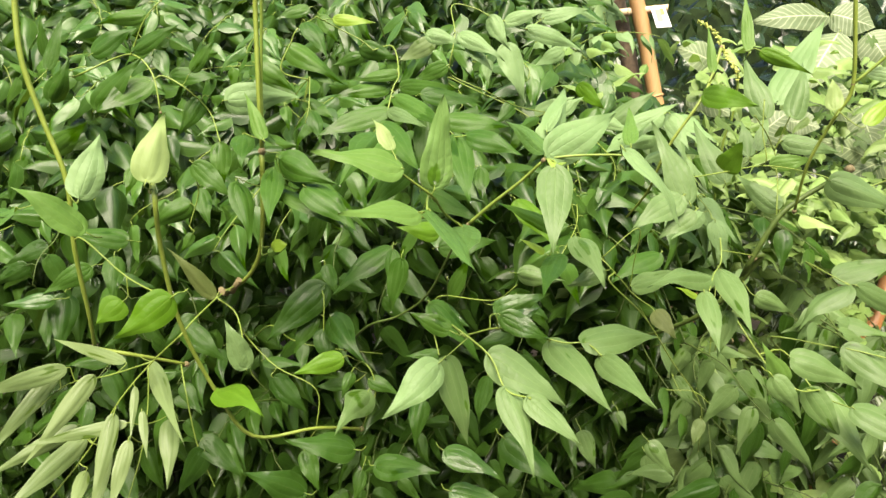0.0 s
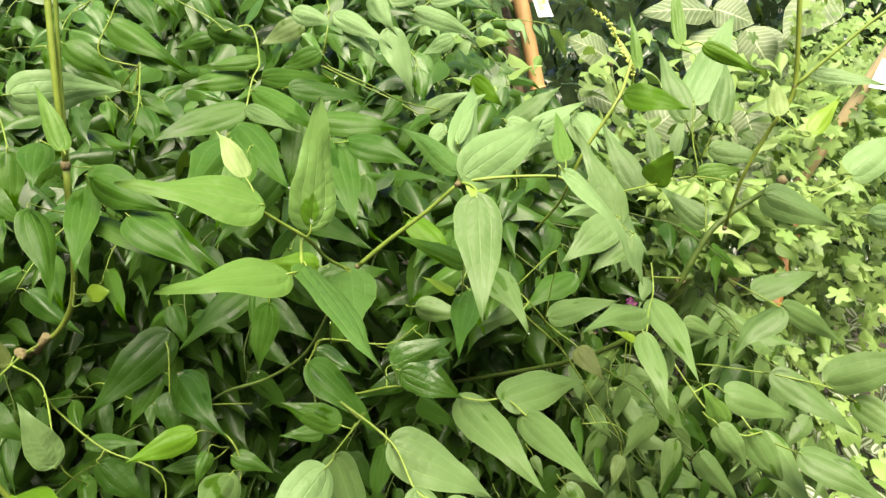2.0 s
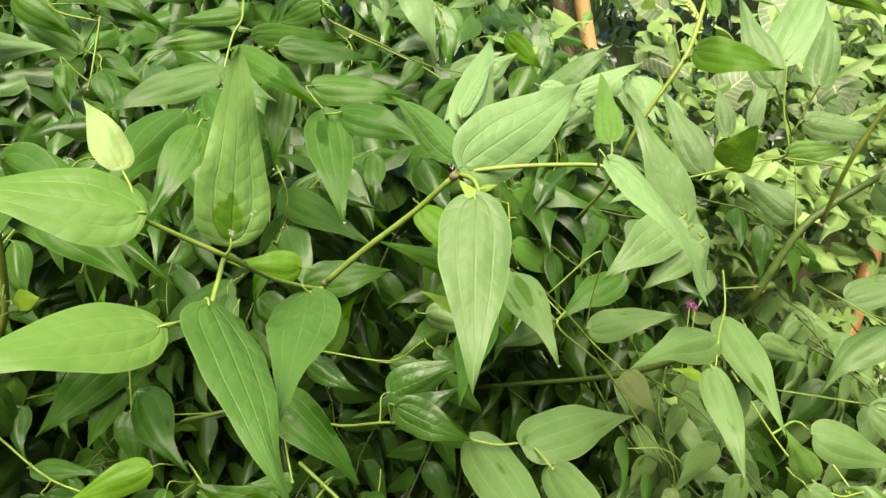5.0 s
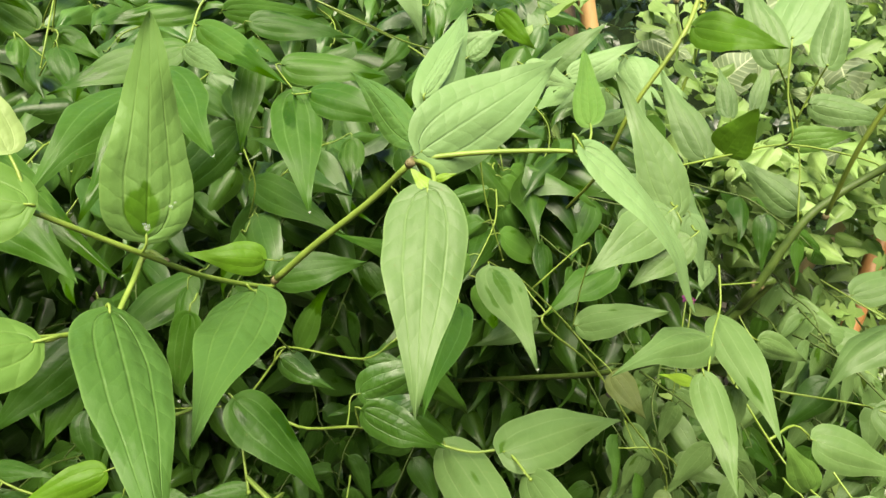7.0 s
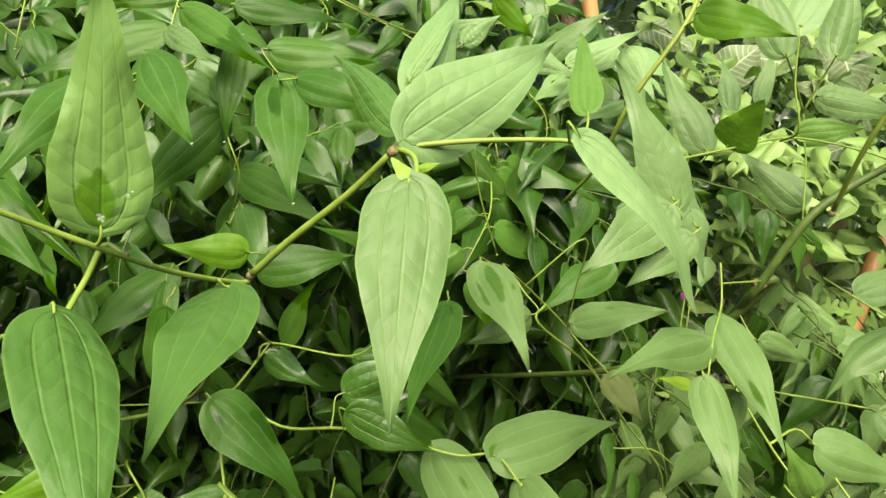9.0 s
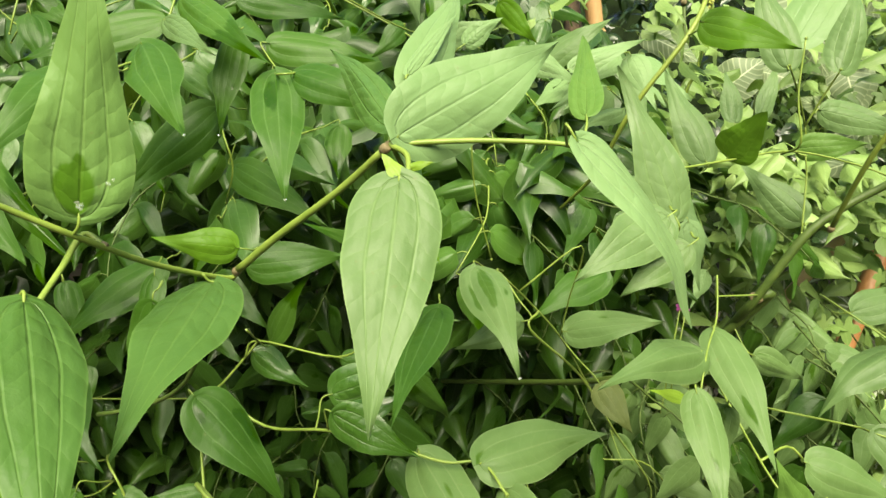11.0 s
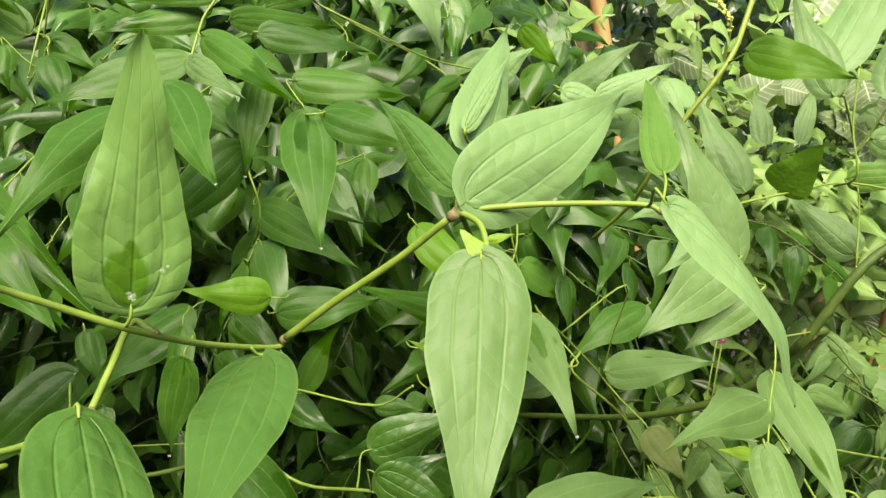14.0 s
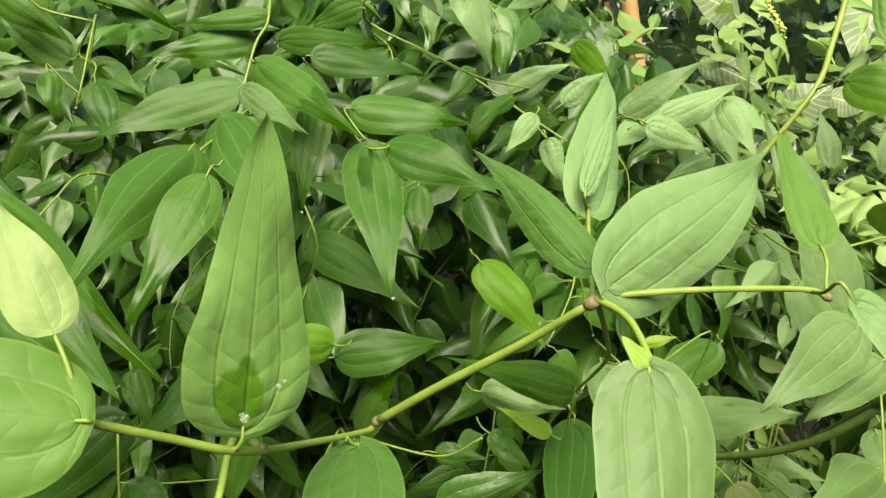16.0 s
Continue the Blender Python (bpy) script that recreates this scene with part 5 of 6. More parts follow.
leaf(mid_shoot, (-0.230, 1.312, 1.044), (-0.203, 1.282, 0.989), 0.031, (0.29, -0.77, 0.56), mature, (-0.225, 1.305, 0.986))
leaf(mid_shoot, (0.165, 1.274, 0.990), (0.214, 1.261, 0.954), 0.027, (0.26, -0.74, 0.62), low_shade, (0.151, 1.300, 0.997))

# ---- the rest of the thicket ----
SMALL = [blade_mesh("blade", 14, 8, bow=b, fold=f, wave=0.02, crest=1.2, swerve=s, twist=t, widest=0.23, taper=0.60, power=1.75, droop=0.10, seed=k) for k, (b, f, s, t) in enumerate(
    ((0.06, 0.12, 0.05, 0.2), (0.10, 0.25, -0.06, -0.3), (0.03, 0.06, 0.03, 0.1), (0.13, 0.3, 0.08, 0.4)))]
FAR = blade_mesh("blade", 12, 4, bow=0.08, fold=0.25, swerve=0.05, twist=0.2, widest=0.23, taper=0.60, power=1.75, droop=0.10, crest=1.6, seed=1)
LOW_SHADE = [me.copy() for me in SMALL]
GREY = [me.copy() for me in SMALL]
LIGHT = [me.copy() for me in SMALL]
for me, dimmed, grey, light in zip(SMALL, LOW_SHADE, GREY, LIGHT):
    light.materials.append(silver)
    grey.materials.append(dull)
    me.materials.append(twig_leaf)
    dimmed.materials.append(low_shade)


def front(x, z):
    """How far off the thicket's face lies: upright below, leaning away above."""
    return 1.38 + 1.25 * max(0.0, z - 1.2) + 0.10 * math.sin(5 * x + 3 * z) + 0.35 * max(0.0, x - 0.35)


def twig_model(seed, blades, label):
    """A hanging twig with alternate leaves."""
    rng = random.Random(seed)
    owner = tagged(new("vine_twig"), label, "vine", "thicket twigs")
    n = rng.randint(7, 10)
    pts, p, way = [Vector((0, 0, 0))], Vector((0, 0, 0)), Vector((rng.uniform(-0.5, 0.5), -0.8, rng.uniform(-0.1, 0.5))).normalized()
    for i in range(n):
        way = (way + Vector((rng.uniform(-0.3, 0.3), rng.uniform(-0.2, 0.1), -0.16 + rng.uniform(-0.2, 0.2)))).normalized()
        p = p + way * rng.uniform(0.028, 0.045)
        pts.append(p)
    bm = bmesh.new()
    tube_bm(bm, smooth_line(pts, 2), [0.0022 - 0.0012 * i / (2 * n) for i in range(2 * n + 1)], 5)
    for i, q in enumerate(pts[1:]):
        side = 1 if i % 2 else -1
        out = Vector((side * rng.uniform(0.5, 1.0), rng.uniform(-0.3, 0.3), -rng.uniform(0.0, 0.9))).normalized()
        base = q + out * rng.uniform(0.012, 0.025) + Vector((0, 0, 0.004))
        tube_bm(bm, smooth_line([q, (q + base) / 2 + Vector((0, 0, 0.004)), base], 2), 0.0009, 4)
        out = (out + Vector((rng.uniform(-0.3, 0.3), -0.05, -rng.uniform(0.2, 1.0)))).normalized()
        up = (Vector((rng.uniform(-0.5, 0.5), -0.75, rng.uniform(0.2, 1.0)))).normalized()
        size = rng.uniform(0.08, 0.13)
        ob = new("leaf", blades[rng.randrange(4)])
        ob.parent = owner
        z = (up - out * up.dot(out)).normalized()
        x = out.cross(z)
        m = Matrix((x * size * rng.uniform(0.35, 0.45), out * size, z * size)).transposed().to_4x4()
        m.translation = base
        ob.matrix_basis = m
    part("stem", bm, stem_dark if blades is LOW_SHADE or blades is GREY else stem_green, None).parent = owner
    return owner


rng = random.Random(7)
models = [twig_model(40 + k, SMALL, "leafy vine twig with green three-veined leaves") for k in range(9)]
# Low twigs carry their shade as a darker leaf colour.
low_shade_models = [twig_model(60 + k, LOW_SHADE, "low vine twig, its wet leaves darkened to carry shade") for k in range(6)]
placed = []
tries = 0
while len(placed) < 390 and tries < 20000:
    tries += 1
    x, z = rng.uniform(-1.5, 0.95), rng.uniform(0.2, 2.1)
    y = front(x, z) + 0.26 + abs(rng.gauss(0, 0.16))
    if z > 1.15 and x > (0.0 if z > 1.42 else 0.24) + 0.22 * y + 0.5 * max(0.0, 1.35 - z):
        continue
    if z < 1.08 and rng.random() < 0.35:
        continue
    if any((x - a) ** 2 + (y - b) ** 2 + (z - c) ** 2 < 0.0045 for a, b, c in placed):
        continue
    placed.append((x, y, z))
# Lightened twigs: the extra brightness up here is in the leaf colour.
light_models = [twig_model(50 + k, LIGHT, "grey-green vine twig, leaves lightened to carry brightness high up") for k in range(6)]
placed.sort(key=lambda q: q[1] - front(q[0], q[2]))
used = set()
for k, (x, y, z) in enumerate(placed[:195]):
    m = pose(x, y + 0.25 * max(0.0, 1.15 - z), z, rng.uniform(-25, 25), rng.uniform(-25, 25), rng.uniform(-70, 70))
    kinds = low_shade_models if z + rng.uniform(-0.1, 0.1) < 1.12 else light_models if x > 0.05 + 0.1 * y and rng.random() < 0.8 else models
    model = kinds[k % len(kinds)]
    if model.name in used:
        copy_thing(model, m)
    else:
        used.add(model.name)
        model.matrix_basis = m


# outer twigs low down, towards the creepers
grey_models = [twig_model(80 + k, GREY if k % 3 else LOW_SHADE, "low outer vine twig with leaves darkened to carry shade" if k % 3 == 0 else "low outer vine twig with dull grey-green leaves") for k in range(6)]
rng = random.Random(21)
for k in range(44):
    x = rng.uniform(0.5, 1.08)
    z = rng.uniform(0.4, 0.86 + 0.3 * max(0.0, x - 0.75))
    m = pose(x, 1.36 + 0.42 * (x - 0.5) + rng.uniform(0, 0.25), z, rng.uniform(-25, 25), rng.uniform(-25, 25), rng.uniform(-70, 70))
    if k < 6:
        grey_models[k].matrix_basis = m
    else:
        copy_thing(grey_models[k % 6], m)


def leaf_mass(name, label, category, amount, mat, spot, size, wide, model, lean=(0, -0.9, 0.7), spread=0.6, seed=1):
    """Many leaves of one kind as one sheet of stuff. spot: a function that gives a place."""
    r = random.Random(seed)
    verts, faces, uvs = [], [], []
    base_v = np.array([v.co[:] for v in model.vertices])
    base_f = [tuple(p.vertices) for p in model.polygons]
    base_uv = [None] * len(base_v)
    for loop in model.loops:
        base_uv[loop.vertex_index] = model.uv_layers[0].data[loop.index].uv[:]
    for _ in range(amount):
        p = spot(r)
        if p is None:
            continue
        z = Vector((lean[0] + r.gauss(0, spread), lean[1] + r.gauss(0, spread * 0.6), lean[2] + r.gauss(0, spread * 0.6))).normalized()
        y = Vector((r.gauss(0, 0.8), r.gauss(-0.4, 0.4), r.gauss(-0.8, 0.5)))
        y = (y - z * y.dot(z)).normalized()
        x = y.cross(z)
        s = r.uniform(*size)
        w = s * wide * r.uniform(0.85, 1.15)
        k = len(verts)
        frame3 = np.array([[*(x * w)], [*(y * s)], [*(z * s)]])
        verts += [tuple(v) for v in (base_v @ frame3 + np.array(p))]
        faces += [tuple(i + k for i in f) for f in base_f]
        uvs += base_uv
    me = bpy.data.meshes.new(name)
    me.from_pydata(verts, [], faces)
    layer = me.uv_layers.new(name="UVMap")
    flat = np.array([uvs[loop.vertex_index] for loop in me.loops]).ravel()
    layer.data.foreach_set("uv", flat)
    me.polygons.foreach_set("use_smooth", [True] * len(me.polygons))
    me.materials.append(mat)
    return tagged(new(name, me), label, category, kind="stuff")


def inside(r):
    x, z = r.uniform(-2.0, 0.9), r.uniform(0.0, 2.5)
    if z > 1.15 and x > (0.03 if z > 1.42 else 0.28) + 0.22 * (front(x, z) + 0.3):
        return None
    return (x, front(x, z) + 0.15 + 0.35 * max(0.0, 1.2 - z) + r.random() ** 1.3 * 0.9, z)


leaf_mass("thicket_leaves", "inner mass of pointed leaves, shade put into their dark green", "foliage", 8500, mass, inside, (0.09, 0.15), 0.44, FAR, seed=3)


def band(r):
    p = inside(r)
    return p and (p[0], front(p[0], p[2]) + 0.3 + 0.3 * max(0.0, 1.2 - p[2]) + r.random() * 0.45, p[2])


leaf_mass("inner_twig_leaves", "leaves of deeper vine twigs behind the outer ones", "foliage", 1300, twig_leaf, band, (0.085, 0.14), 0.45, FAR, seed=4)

# ---- plants beyond ----
def lobed_mesh():
    """A small five-lobed leaf."""
    turns = [-160 + 320 * k / 30 for k in range(31)]
    reach = []
    for a in turns:
        lobe = abs(math.cos(radians(a) * 2.6)) ** 1.7
        reach.append((0.55 + 0.45 * lobe) * (1.0 - 0.42 * (abs(a) / 160) ** 1.3) * (1.0 if len(reach) % 2 else 0.90))
    verts, uvs = [(0, 0.3, 0.0)], [(0.5, 0.3)]
    for a, r in zip(turns, reach):
        a = radians(a)
        verts.append((math.sin(a) * r * 0.6, 0.3 + math.cos(a) * r * 0.7, -0.10 * r))
        uvs.append((0.5 + math.sin(a) * 0.5, 0.3 + math.cos(a) * r * 0.7))
    n = len(turns) - 1
    me = bpy.data.meshes.new("lobed")
    me.from_pydata(verts, [], [(0, k, k + 1) for k in range(1, n + 1)])
    layer = me.uv_layers.new(name="UVMap")
    for loop in me.loops:
        layer.data[loop.index].uv = uvs[loop.vertex_index]
    return me


LOBED = lobed_mesh()
ROUND = blade_mesh("blade", 6, 4, bow=0.06, fold=0.1, widest=0.42, taper=0.85, power=3.0, seed=9)
LONG = blade_mesh("blade", 8, 4, bow=0.08, fold=0.15, widest=0.35, taper=0.74, power=2.2, seed=10)


def by_stake(x, y, z):
    """In front of the short stake, where the creeper leaves a gap."""
    return 0.55 < z < 1.08 and y < 2.0 and abs(x - 1.17 - 0.43 * (z - 0.72)) < 0.10


def ivy_spot(r):
    x, z = r.uniform(0.75, 2.6), r.uniform(0.55, 1.75)
    y = 1.62 + 0.1 * math.sin(4 * x) + r.uniform(0, 0.6) + 0.25 * (z - 0.9) + 0.25 * min(1.0, max(0.0, (z - 1.3) * 4))
    if z < 0.98 and r.random() < 0.45 or by_stake(x, y, z):
        return None
    if x < 0.74 * y - 0.17 - 0.12 * max(0.0, 1.1 - z):
        return None
    return (x, y, z)


leaf_mass("ivy", "bright yellow-green lobed creeper leaves", "creeper", 3300, lime, ivy_spot, (0.034, 0.066), 1.0, LOBED, (-0.1, -0.6, 0.6), 0.6, 11)


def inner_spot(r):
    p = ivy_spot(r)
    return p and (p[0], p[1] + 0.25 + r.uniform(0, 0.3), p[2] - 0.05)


leaf_mass("inner_ivy", "inner leaves of the creeper, coloured darker to carry shade", "creeper", 2600, creeper_shaded, inner_spot, (0.04, 0.065), 1.0, LOBED, (-0.1, -0.6, 0.6), 0.6, 16)


def zebra_spot(r):
    x, y = r.uniform(0.75, 2.6), r.uniform(1.5, 2.3)
    return (x, y, 0.42 + 0.45 * (y - 1.5) + r.uniform(-0.15, 0.1))


leaf_mass("striped_groundcover", "low groundcover with silver-striped green leaves", "groundcover", 1100, zebra, zebra_spot, (0.06, 0.09), 0.42, LONG, (-0.1, -0.5, 0.8), 0.45, 12)


def bright_spot(r):
    x, y = r.uniform(0.6, 1.8), r.uniform(1.35, 2.0)
    z = 0.22 + 0.40 * (y - 1.3) + r.uniform(0, 0.25)
    return None if by_stake(x, y, z) else (x, y, z)


leaf_mass("bright_undergrowth", "low undergrowth of bright green rounded leaves", "undergrowth", 420, lime, bright_spot, (0.05, 0.09), 0.62, ROUND, (0, -0.5, 0.8), 0.5, 13)


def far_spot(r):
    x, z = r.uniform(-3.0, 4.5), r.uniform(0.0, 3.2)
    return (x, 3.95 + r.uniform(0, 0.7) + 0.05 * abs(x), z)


leaf_mass("far_shrubs", "glossy far shrubs with deep shade put into their leaf colour", "shrub", 4200, shade_leaf, far_spot, (0.10, 0.24), 0.36, LONG, (0, -0.6, 0.7), 0.6, 14)


def low_green(r):
    if r.random() < 0.14:
        # a thicker clump behind the branching stem
        x, y, z = r.uniform(0.84, 1.3), r.uniform(1.68, 1.98), r.uniform(0.98, 1.2)
        return None if by_stake(x, y, z) else (x, y, z)
    x, y = r.uniform(0.35, 1.7), r.uniform(1.8, 2.6)
    if 0.25 < x / y < 0.35 and r.random() < 0.85:
        return None
    return (x, y, 0.7 + r.random() ** 1.4 * 0.9 - 0.12 * abs(x - 0.8))


leaf_mass("light_undergrowth", "light green soft leaves beyond the vines", "undergrowth", 1350, lime, low_green, (0.06, 0.105), 0.44, FAR, (0, -0.5, 0.8), 0.5, 15)

# ---- ground ----
bm = bmesh.new()
n = 60
grid = [[bm.verts.new((-30 + 60 * (i / n), -30 + 60 * (j / n), 0.05 * noise.noise((i * 0.7, j * 0.7, 0)) - 0.03)) for j in range(n + 1)] for i in range(n + 1)]
for i in range(n):
    for j in range(n):
        bm.faces.new((grid[i][j], grid[i + 1][j], grid[i + 1][j + 1], grid[i][j + 1])).smooth = True
tagged(part("ground", bm, soil, None), "dark damp planting soil", "ground", kind="structure")

# ---- posts, tags, feather-veined plant, flower ----
def pole(name, a, b, radius, mat, label, category="stake"):
    """A round stake with slight swellings, from its foot at a to its top at b."""
    a, b = Vector(a), Vector(b)
    owner = tagged(new(name), label, category)
    owner.location = a
    bm = bmesh.new()
    n = 22
    pts = [a.lerp(b, i / n) + Vector((math.sin(i * 1.3), math.cos(i * 1.7), 0)) * radius * 0.06 for i in range(n + 1)]
    tube_bm(bm, pts, [radius * (1.05 - 0.12 * i / n + (0.07 if i % 5 == 2 else 0)) for i in range(n + 1)], 12)
    part("shaft", bm, mat, owner)
    bm = bmesh.new()
    for k in (0.36, 0.62):
        p, w = a.lerp(b, k), (b - a).normalized()
        tube_bm(bm, [p - w * 0.006, p, p + w * 0.006], [radius * 1.02, radius * 1.14, radius * 1.02], 12)
        part("joint_ring", bm, mat, owner)
        bm = bmesh.new()
    bm.free()
    return owner


def down_to_ground(a, b):
    """The foot of the line from b down through a."""
    a, b = Vector(a), Vector(b)
    return b + (a - b) * (b.z / (b.z - a.z))


def beyond(a, b, k):
    return Vector(a) + (Vector(b) - Vector(a)) * k


POST_LOW, POST_HIGH = (1.055, 3.40, 1.40), (0.898, 3.42, 2.00)
pole("wooden_post", down_to_ground(POST_LOW, POST_HIGH), beyond(POST_LOW, POST_HIGH, 1.6), 0.037, tan_wood, "upright orange-brown bamboo post with a plant tag", "post")
pole("wooden_post", down_to_ground((0.985, 3.50, 1.40), (0.86, 3.53, 1.90)), beyond((0.985, 3.50, 1.40), (0.86, 3.53, 1.90), 1.5), 0.040, bark, "dark weathered wooden post behind the bamboo post", "post")
pole("cross_bar", (0.79, 3.47, 1.862), (1.06, 3.37, 1.878), 0.019, straw_wood, "short pale wooden bar tied across the post", "bar")
pole("bamboo_stake", down_to_ground((1.456, 1.955, 1.306), (1.53, 1.819, 1.621)), beyond((1.456, 1.955, 1.306), (1.53, 1.819, 1.621), 1.5), 0.017, straw_wood, "leaning straw-coloured bamboo stake with a white tag", "stake")
pole("bamboo_stake", down_to_ground((1.193, 1.803, 0.72), (1.408, 1.967, 1.215)), beyond((1.193, 1.803, 0.72), (1.408, 1.967, 1.215), 0.8), 0.022, cane_wood, "short orange bamboo stake among creepers", "stake")


def plant_tag(a, b, c, d, picture):
    """A stiff white card given by its corners, with the little printed picture."""
    a, b, c, d = (Vector(q) for q in (a, b, c, d))
    owner = tagged(new("plant_tag"), "white plastic plant tag with a small printed picture", "tag", "plant tags")
    owner.location = (a + b + c + d) / 4
    n = (b - a).cross(d - a).normalized()

    def sheet(u0, v0, u1, v1, lift, thick):
        bm = bmesh.new()
        at = lambda u, v: a + (b - a) * u * (1 - v) + (c - d) * u * v + (d - a) * v
        top = [bm.verts.new(at(u, v) + n * lift) for u, v in ((u0, v0), (u1, v0), (u1, v1), (u0, v1))]
        low = [bm.verts.new(at(u, v) + n * (lift - thick)) for u, v in ((u0, v0), (u1, v0), (u1, v1), (u0, v1))]
        bm.faces.new(top)
        bm.faces.new(low[::-1])
        for k in range(4):
            bm.faces.new((top[k], low[k], low[(k + 1) % 4], top[(k + 1) % 4]))
        bmesh.ops.recalc_face_normals(bm, faces=bm.faces)
        return bm

    s = 1 if n.y < 0 else -1
    part("card", sheet(0, 0, 1, 1, 0.0, 0.0015), tag_white, owner)
    for name, box, mat in picture:
        part(name, sheet(*box, s * 0.0022, s * 0.002), mat, owner)
    return owner


plant_tag((0.968, 3.355, 1.880), (1.031, 3.345, 1.885), (1.070, 3.325, 1.786), (1.001, 3.335, 1.781),
          (("printed_leaf", (0.2, 0.16, 0.62, 0.72), tag_green), ("printed_flower", (0.58, 0.12, 0.85, 0.42), tag_yellow)))
plant_tag((1.345, 1.703, 1.496), (1.411, 1.688, 1.483), (1.37, 1.661, 1.416), (1.295, 1.678, 1.427),
          (("printed_picture", (0.56, 0.12, 0.93, 0.55), tag_dark), ("printed_flower", (0.66, 0.24, 0.80, 0.44), tag_yellow)))

feather_plant = shoot("feather_plant", (1.221, 2.398, 0.0), "tall plant with large ovate leaves and pale feather veins", "plant", "feathers")
for top in ((1.356, 2.450, 1.676), (0.965, 2.415, 1.516), (1.221, 2.398, 1.314), (1.509, 2.421, 1.416), (1.798, 2.425, 1.792)):
    stem(feather_plant, 0.006, (1.221, 2.398, 0.0), tuple((Vector((1.221, 2.398, 0.0)) + Vector(top)) / 2 + Vector((0.02, 0.03, 0.1))), top)
leaf(feather_plant, (1.293, 2.371, 1.692), (1.006, 2.312, 1.666), 0.101, (-0.48, -0.87, 0.32), feather, (1.356, 2.450, 1.676), 8)
leaf(feather_plant, (1.326, 2.361, 1.640), (1.187, 2.270, 1.445), 0.160, (-0.49, -0.86, 0.34), feather, (1.356, 2.450, 1.676), 8)
leaf(feather_plant, (1.326, 2.426, 1.710), (1.450, 2.367, 1.660), 0.118, (-0.48, -0.87, 0.31), feather, (1.356, 2.450, 1.676), 8)
leaf(feather_plant, (1.488, 2.468, 1.655), (1.554, 2.389, 1.511), 0.132, (-0.52, -0.85, 0.34), feather, (1.356, 2.450, 1.676), 8)
leaf(feather_plant, (0.920, 2.334, 1.523), (0.760, 2.292, 1.579), 0.105, (-0.37, -0.93, 0.37), feather, (0.965, 2.415, 1.516), 8)
leaf(feather_plant, (0.794, 2.261, 1.418), (0.936, 2.200, 1.359), 0.074, (-0.33, -0.94, 0.41), feather, (0.879, 2.388, 1.387), 8)
leaf(feather_plant, (1.012, 2.234, 1.274), (1.111, 2.205, 1.379), 0.119, (-0.41, -0.91, 0.47), feather, (1.117, 2.366, 1.214), 8)
leaf(feather_plant, (1.248, 2.326, 1.466), (1.332, 2.252, 1.344), 0.122, (-0.47, -0.88, 0.40), feather, (1.235, 2.412, 1.310), 8)
leaf(feather_plant, (1.412, 2.312, 1.388), (1.446, 2.235, 1.257), 0.109, (-0.52, -0.85, 0.43), feather, (1.509, 2.421, 1.416), 8)
leaf(feather_plant, (1.369, 2.178, 1.226), (1.176, 2.137, 1.286), 0.080, (-0.53, -0.84, 0.49), feather, (1.295, 2.338, 1.190), 8)
leaf(feather_plant, (1.437, 2.178, 1.225), (1.249, 2.112, 1.157), 0.105, (-0.55, -0.83, 0.49), feather, (1.473, 2.349, 1.240), 8)
leaf(feather_plant, (1.132, 2.250, 1.345), (1.211, 2.195, 1.324), 0.082, (-0.45, -0.89, 0.45), feather, (1.176, 2.374, 1.249), 8)
leaf(feather_plant, (1.344, 2.060, 1.150), (1.176, 2.001, 1.119), 0.077, (-0.55, -0.83, 0.53), feather, (1.283, 2.279, 1.152), 8)
leaf(feather_plant, (1.058, 2.053, 1.129), (0.922, 1.998, 1.113), 0.069, (-0.46, -0.88, 0.54), feather, (1.139, 2.276, 1.141), 8)
leaf(feather_plant, (1.712, 2.332, 1.764), (1.506, 2.288, 1.599), 0.158, (-0.62, -0.77, 0.30), feather, (1.798, 2.425, 1.792), 8)
leaf(feather_plant, (1.570, 2.549, 1.665), (1.658, 2.445, 1.505), 0.132, (-0.56, -0.82, 0.34), feather, (1.463, 2.550, 1.591), 8)
leaf(feather_plant, (1.400, 2.319, 1.397), (1.420, 2.235, 1.261), 0.106, (-0.56, -0.83, 0.43), feather, (1.454, 2.420, 1.326), 8)
bm = bmesh.new()
spike_line = smooth_line([(0.745, 2.066, 1.628), (0.791, 2.05, 1.592), (0.816, 2.034, 1.537), (0.837, 2.021, 1.498), (0.852, 2.012, 1.467), (0.857, 2.038, 1.348), (0.834, 2.051, 1.136), (0.83, 2.06, 0.0)], 6)
flower = tagged(new("flower_spike"), "arching spike of tiny yellow-green flowers on a thin stalk", "flower")
flower.location = (0.83, 2.06, 0.0)
tube_bm(bm, spike_line, [0.0025 + 0.002 * i / len(spike_line) for i in range(len(spike_line))], 6)
part("stalk", bm, stem_green, flower)
r = random.Random(5)
bud = bmesh.new()
bmesh.ops.create_icosphere(bud, subdivisions=1, radius=1.0)
bud_mesh = bpy.data.meshes.new("bud")
bud.to_mesh(bud_mesh)
bud.free()
bud_mesh.materials.append(flower_yellow)
for i in range(96):
    k = i / 96 * 25
    p = spike_line[int(k)].lerp(spike_line[int(k) + 1], k % 1)
    o = new("bud", bud_mesh)
    o.parent = flower
    o.location = p + Vector((r.gauss(0, 1), r.gauss(0, 1), r.gauss(0, 1))).normalized() * 0.005 - flower.location
    o.rotation_euler = (r.uniform(0, 3), r.uniform(0, 3), r.uniform(0, 3))
    o.scale = (0.003, 0.003, r.uniform(0.0045, 0.007))

petal_purple = plain("petal_purple", (0.22, 0.03, 0.16), (0.36, 0.07, 0.26), 200.0, 0.6)


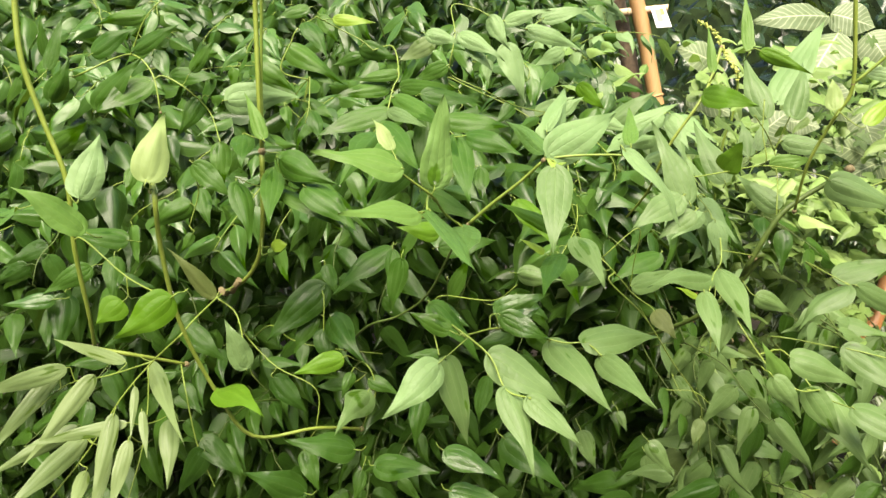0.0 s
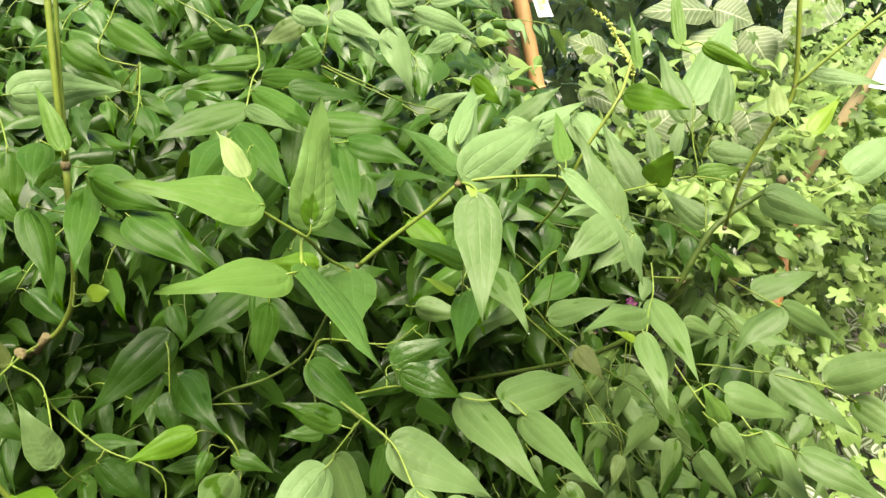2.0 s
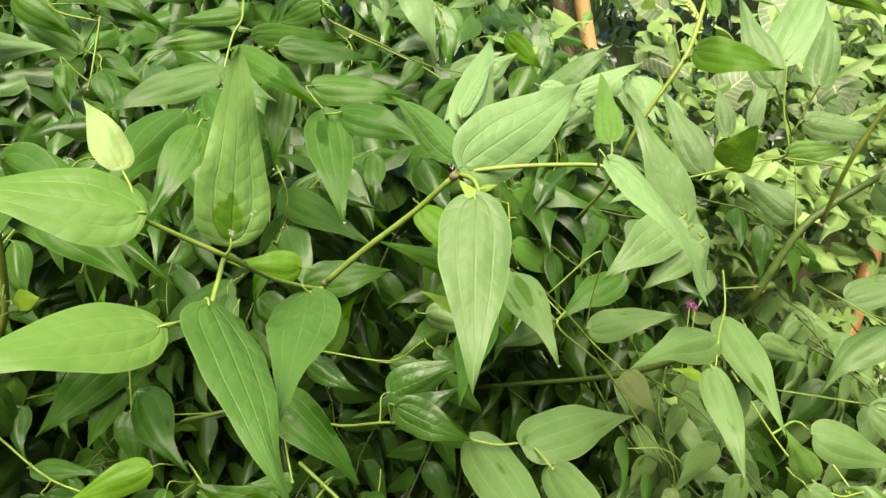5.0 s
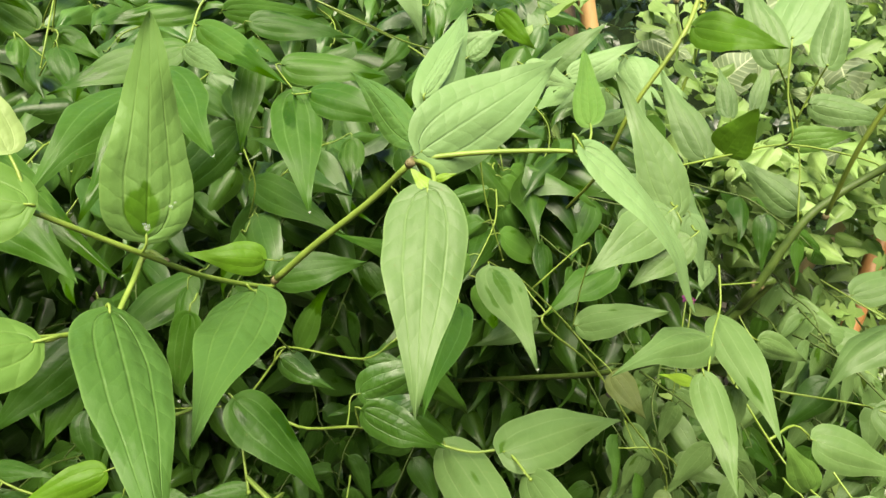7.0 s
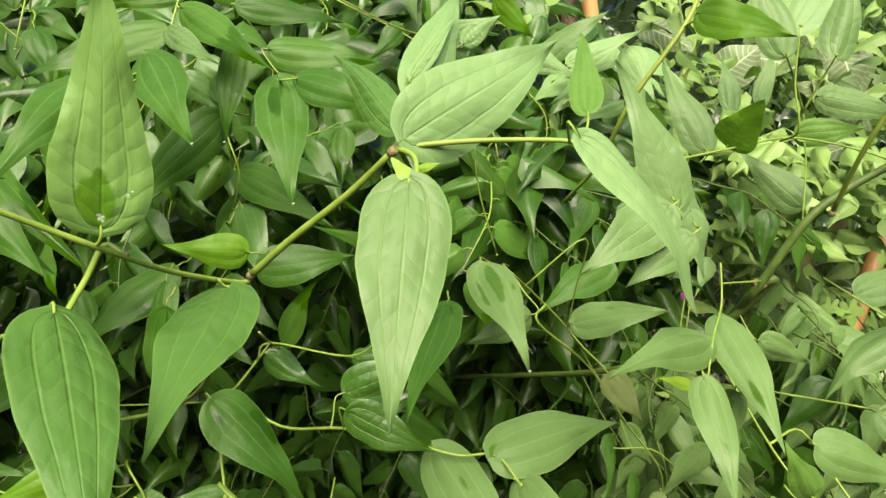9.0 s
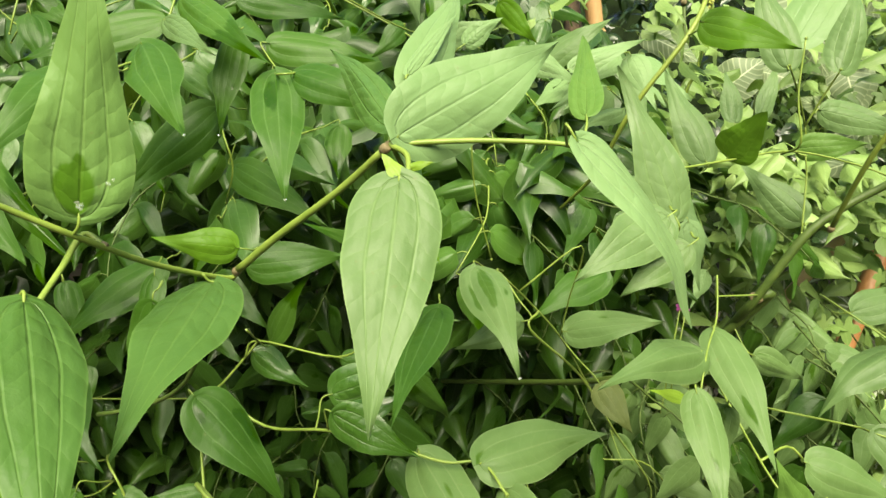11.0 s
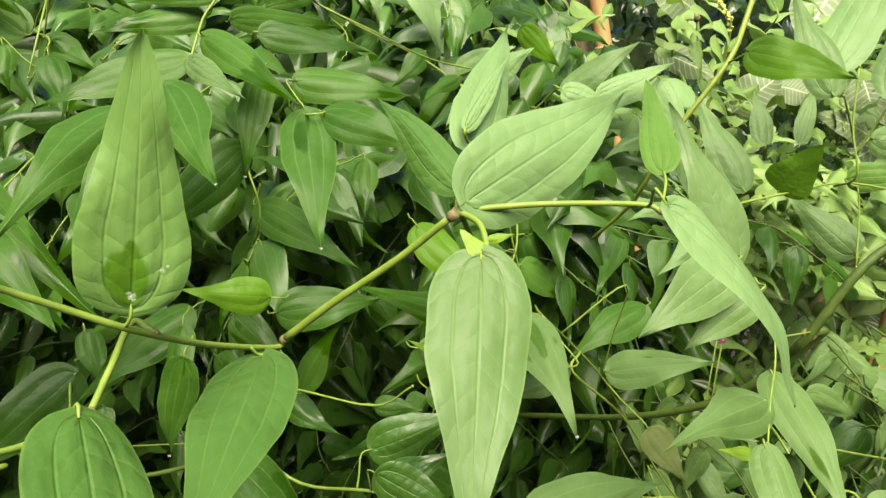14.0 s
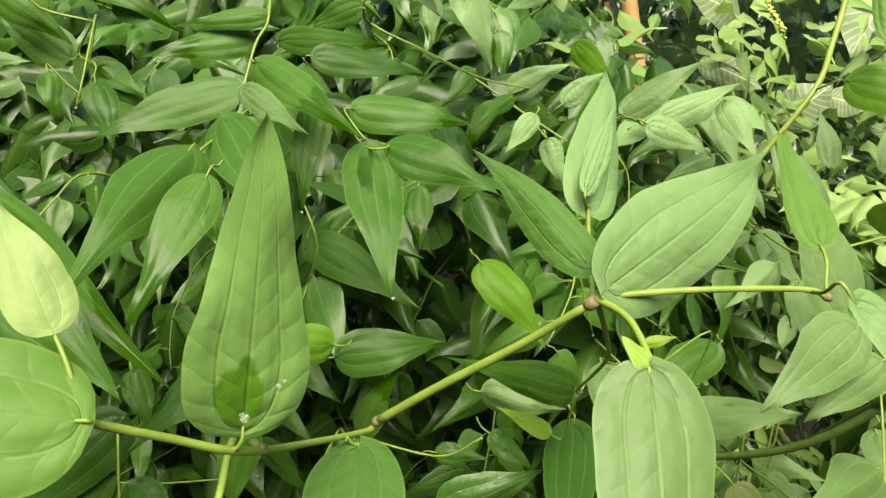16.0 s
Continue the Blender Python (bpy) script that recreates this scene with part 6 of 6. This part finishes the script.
def small_flower(x, y, z, size):
    """A five-petalled flower on a thin upright stalk."""
    owner = tagged(new("flower"), "tiny purple five-petalled flower on a thin stalk", "flower", "purple flowers")
    owner.location = (x, y, 0.0)
    bm = bmesh.new()
    tube_bm(bm, smooth_line([(x, y, 0.0), (x + 0.01, y + 0.02, z * 0.5), (x, y, z)], 5), 0.0012, 5)
    part("stalk", bm, stem_green, owner)
    for k in range(5):
        a = k * 1.2566 + 0.3
        out, up = Vector((math.cos(a), -0.35, math.sin(a))).normalized(), Vector((0, -1, 0.25))
        side = out.cross(up).normalized()
        bm = bmesh.new()
        rim = [Vector((x, y, z)) + out * size * u + side * size * w - up * size * 0.2 * u * u for u, w in ((0.05, 0), (0.5, 0.32), (0.9, 0.24), (1.0, 0), (0.9, -0.24), (0.5, -0.32))]
        bm.faces.new([bm.verts.new(q) for q in rim])
        bmesh.ops.solidify(bm, geom=bm.faces[:], thickness=0.0006)
        part("petal", bm, petal_purple, owner)
    bm = bmesh.new()
    bmesh.ops.create_icosphere(bm, subdivisions=1, radius=size * 0.2, matrix=Matrix.Translation((x, y - 0.002, z)))
    part("centre", bm, flower_yellow, owner)


small_flower(0.604, 1.437, 0.990, 0.009)
small_flower(0.622, 1.452, 0.978, 0.007)

# ---- added ring that closes the place and blocks low sky light ----
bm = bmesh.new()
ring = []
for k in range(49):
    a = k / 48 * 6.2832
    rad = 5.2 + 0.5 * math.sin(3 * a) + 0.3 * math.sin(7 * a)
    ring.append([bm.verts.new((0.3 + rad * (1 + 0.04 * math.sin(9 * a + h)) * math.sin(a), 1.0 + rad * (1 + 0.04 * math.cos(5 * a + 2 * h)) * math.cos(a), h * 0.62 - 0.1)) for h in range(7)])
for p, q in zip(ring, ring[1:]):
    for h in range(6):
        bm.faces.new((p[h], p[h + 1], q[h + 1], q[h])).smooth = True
tagged(part("backdrop", bm, backdrop_shade, None), "added dark green ring all round, blocking low sky light", "backdrop", kind="structure")

# ---- water on the near leaf ----
water, _, _, wet_surface = material("water")
wet_surface.inputs["Base Color"].default_value = (0.9, 0.95, 0.9, 1)
wet_surface.inputs["Alpha"].default_value, wet_surface.inputs["Roughness"].default_value, wet_surface.inputs["Coat Weight"].default_value = 0.10, 0.05, 0.3


def water_drop(at, side, along, out, size, lean, label):
    """A flattened clear drop that clings to a surface."""
    drop = bmesh.new()
    bmesh.ops.create_icosphere(drop, subdivisions=3, radius=1.0)
    for q in drop.verts:
        x, y, z = q.co
        y += 0.18 * math.sin(3 * x + lean)
        q.co = side * x * size * 1.25 + along * y * size * 0.8 + out * (z * size * 0.42 if z > 0 else z * size * 0.1)
    for f in drop.faces:
        f.smooth = True
    ob = part("water_drop", drop, water, None)
    ob.location = at
    tagged(ob, label, "drop", "water drops")


foot, top, out = Vector((-0.003, 0.860, 1.252)), Vector((0.007, 0.869, 1.366)), Vector((0.45, -0.89, 0.03))
along = (top - foot).normalized()
out = (out - along * out.dot(along)).normalized()
side = along.cross(out)
for u, v, size in ((0.33, 0.155, 0.0020), (0.26, 0.135, 0.0014), (0.01, 0.035, 0.0017), (0.05, 0.05, 0.0012), (-0.03, 0.05, 0.001), (0.03, 0.022, 0.0011)):
    water_drop(foot + along * v * 0.115 + side * u * 0.046 + out * (0.02 * math.sin(math.pi * v ** 0.85) * 0.101 + 0.0002), side, along, out, size, 40 * u, "clear water drop resting on a pale green leaf")
for base, tip in (((0.024, 1.275, 1.303), (0.052, 1.147, 1.196)), ((-0.112, 1.280, 1.324), (-0.036, 1.147, 1.251)), ((-0.035, 1.368, 1.339), (-0.044, 1.306, 1.230)), ((-0.066, 1.126, 1.098), (-0.082, 1.119, 1.007)), ((-0.113, 1.173, 1.308), (-0.151, 1.027, 1.233)), ((0.236, 1.142, 1.137), (0.261, 1.027, 1.080))):
    # rain that hangs from the drip tips
    way = (Vector(tip) - Vector(base)).normalized()
    ahead = Vector((0.1, -0.9, 0.3))
    ahead = (ahead - way * ahead.dot(way)).normalized()
    water_drop(Vector(tip) - way * 0.001, way.cross(ahead), way, ahead, 0.0013, 1.0, "clear rain drop hanging from a leaf tip")
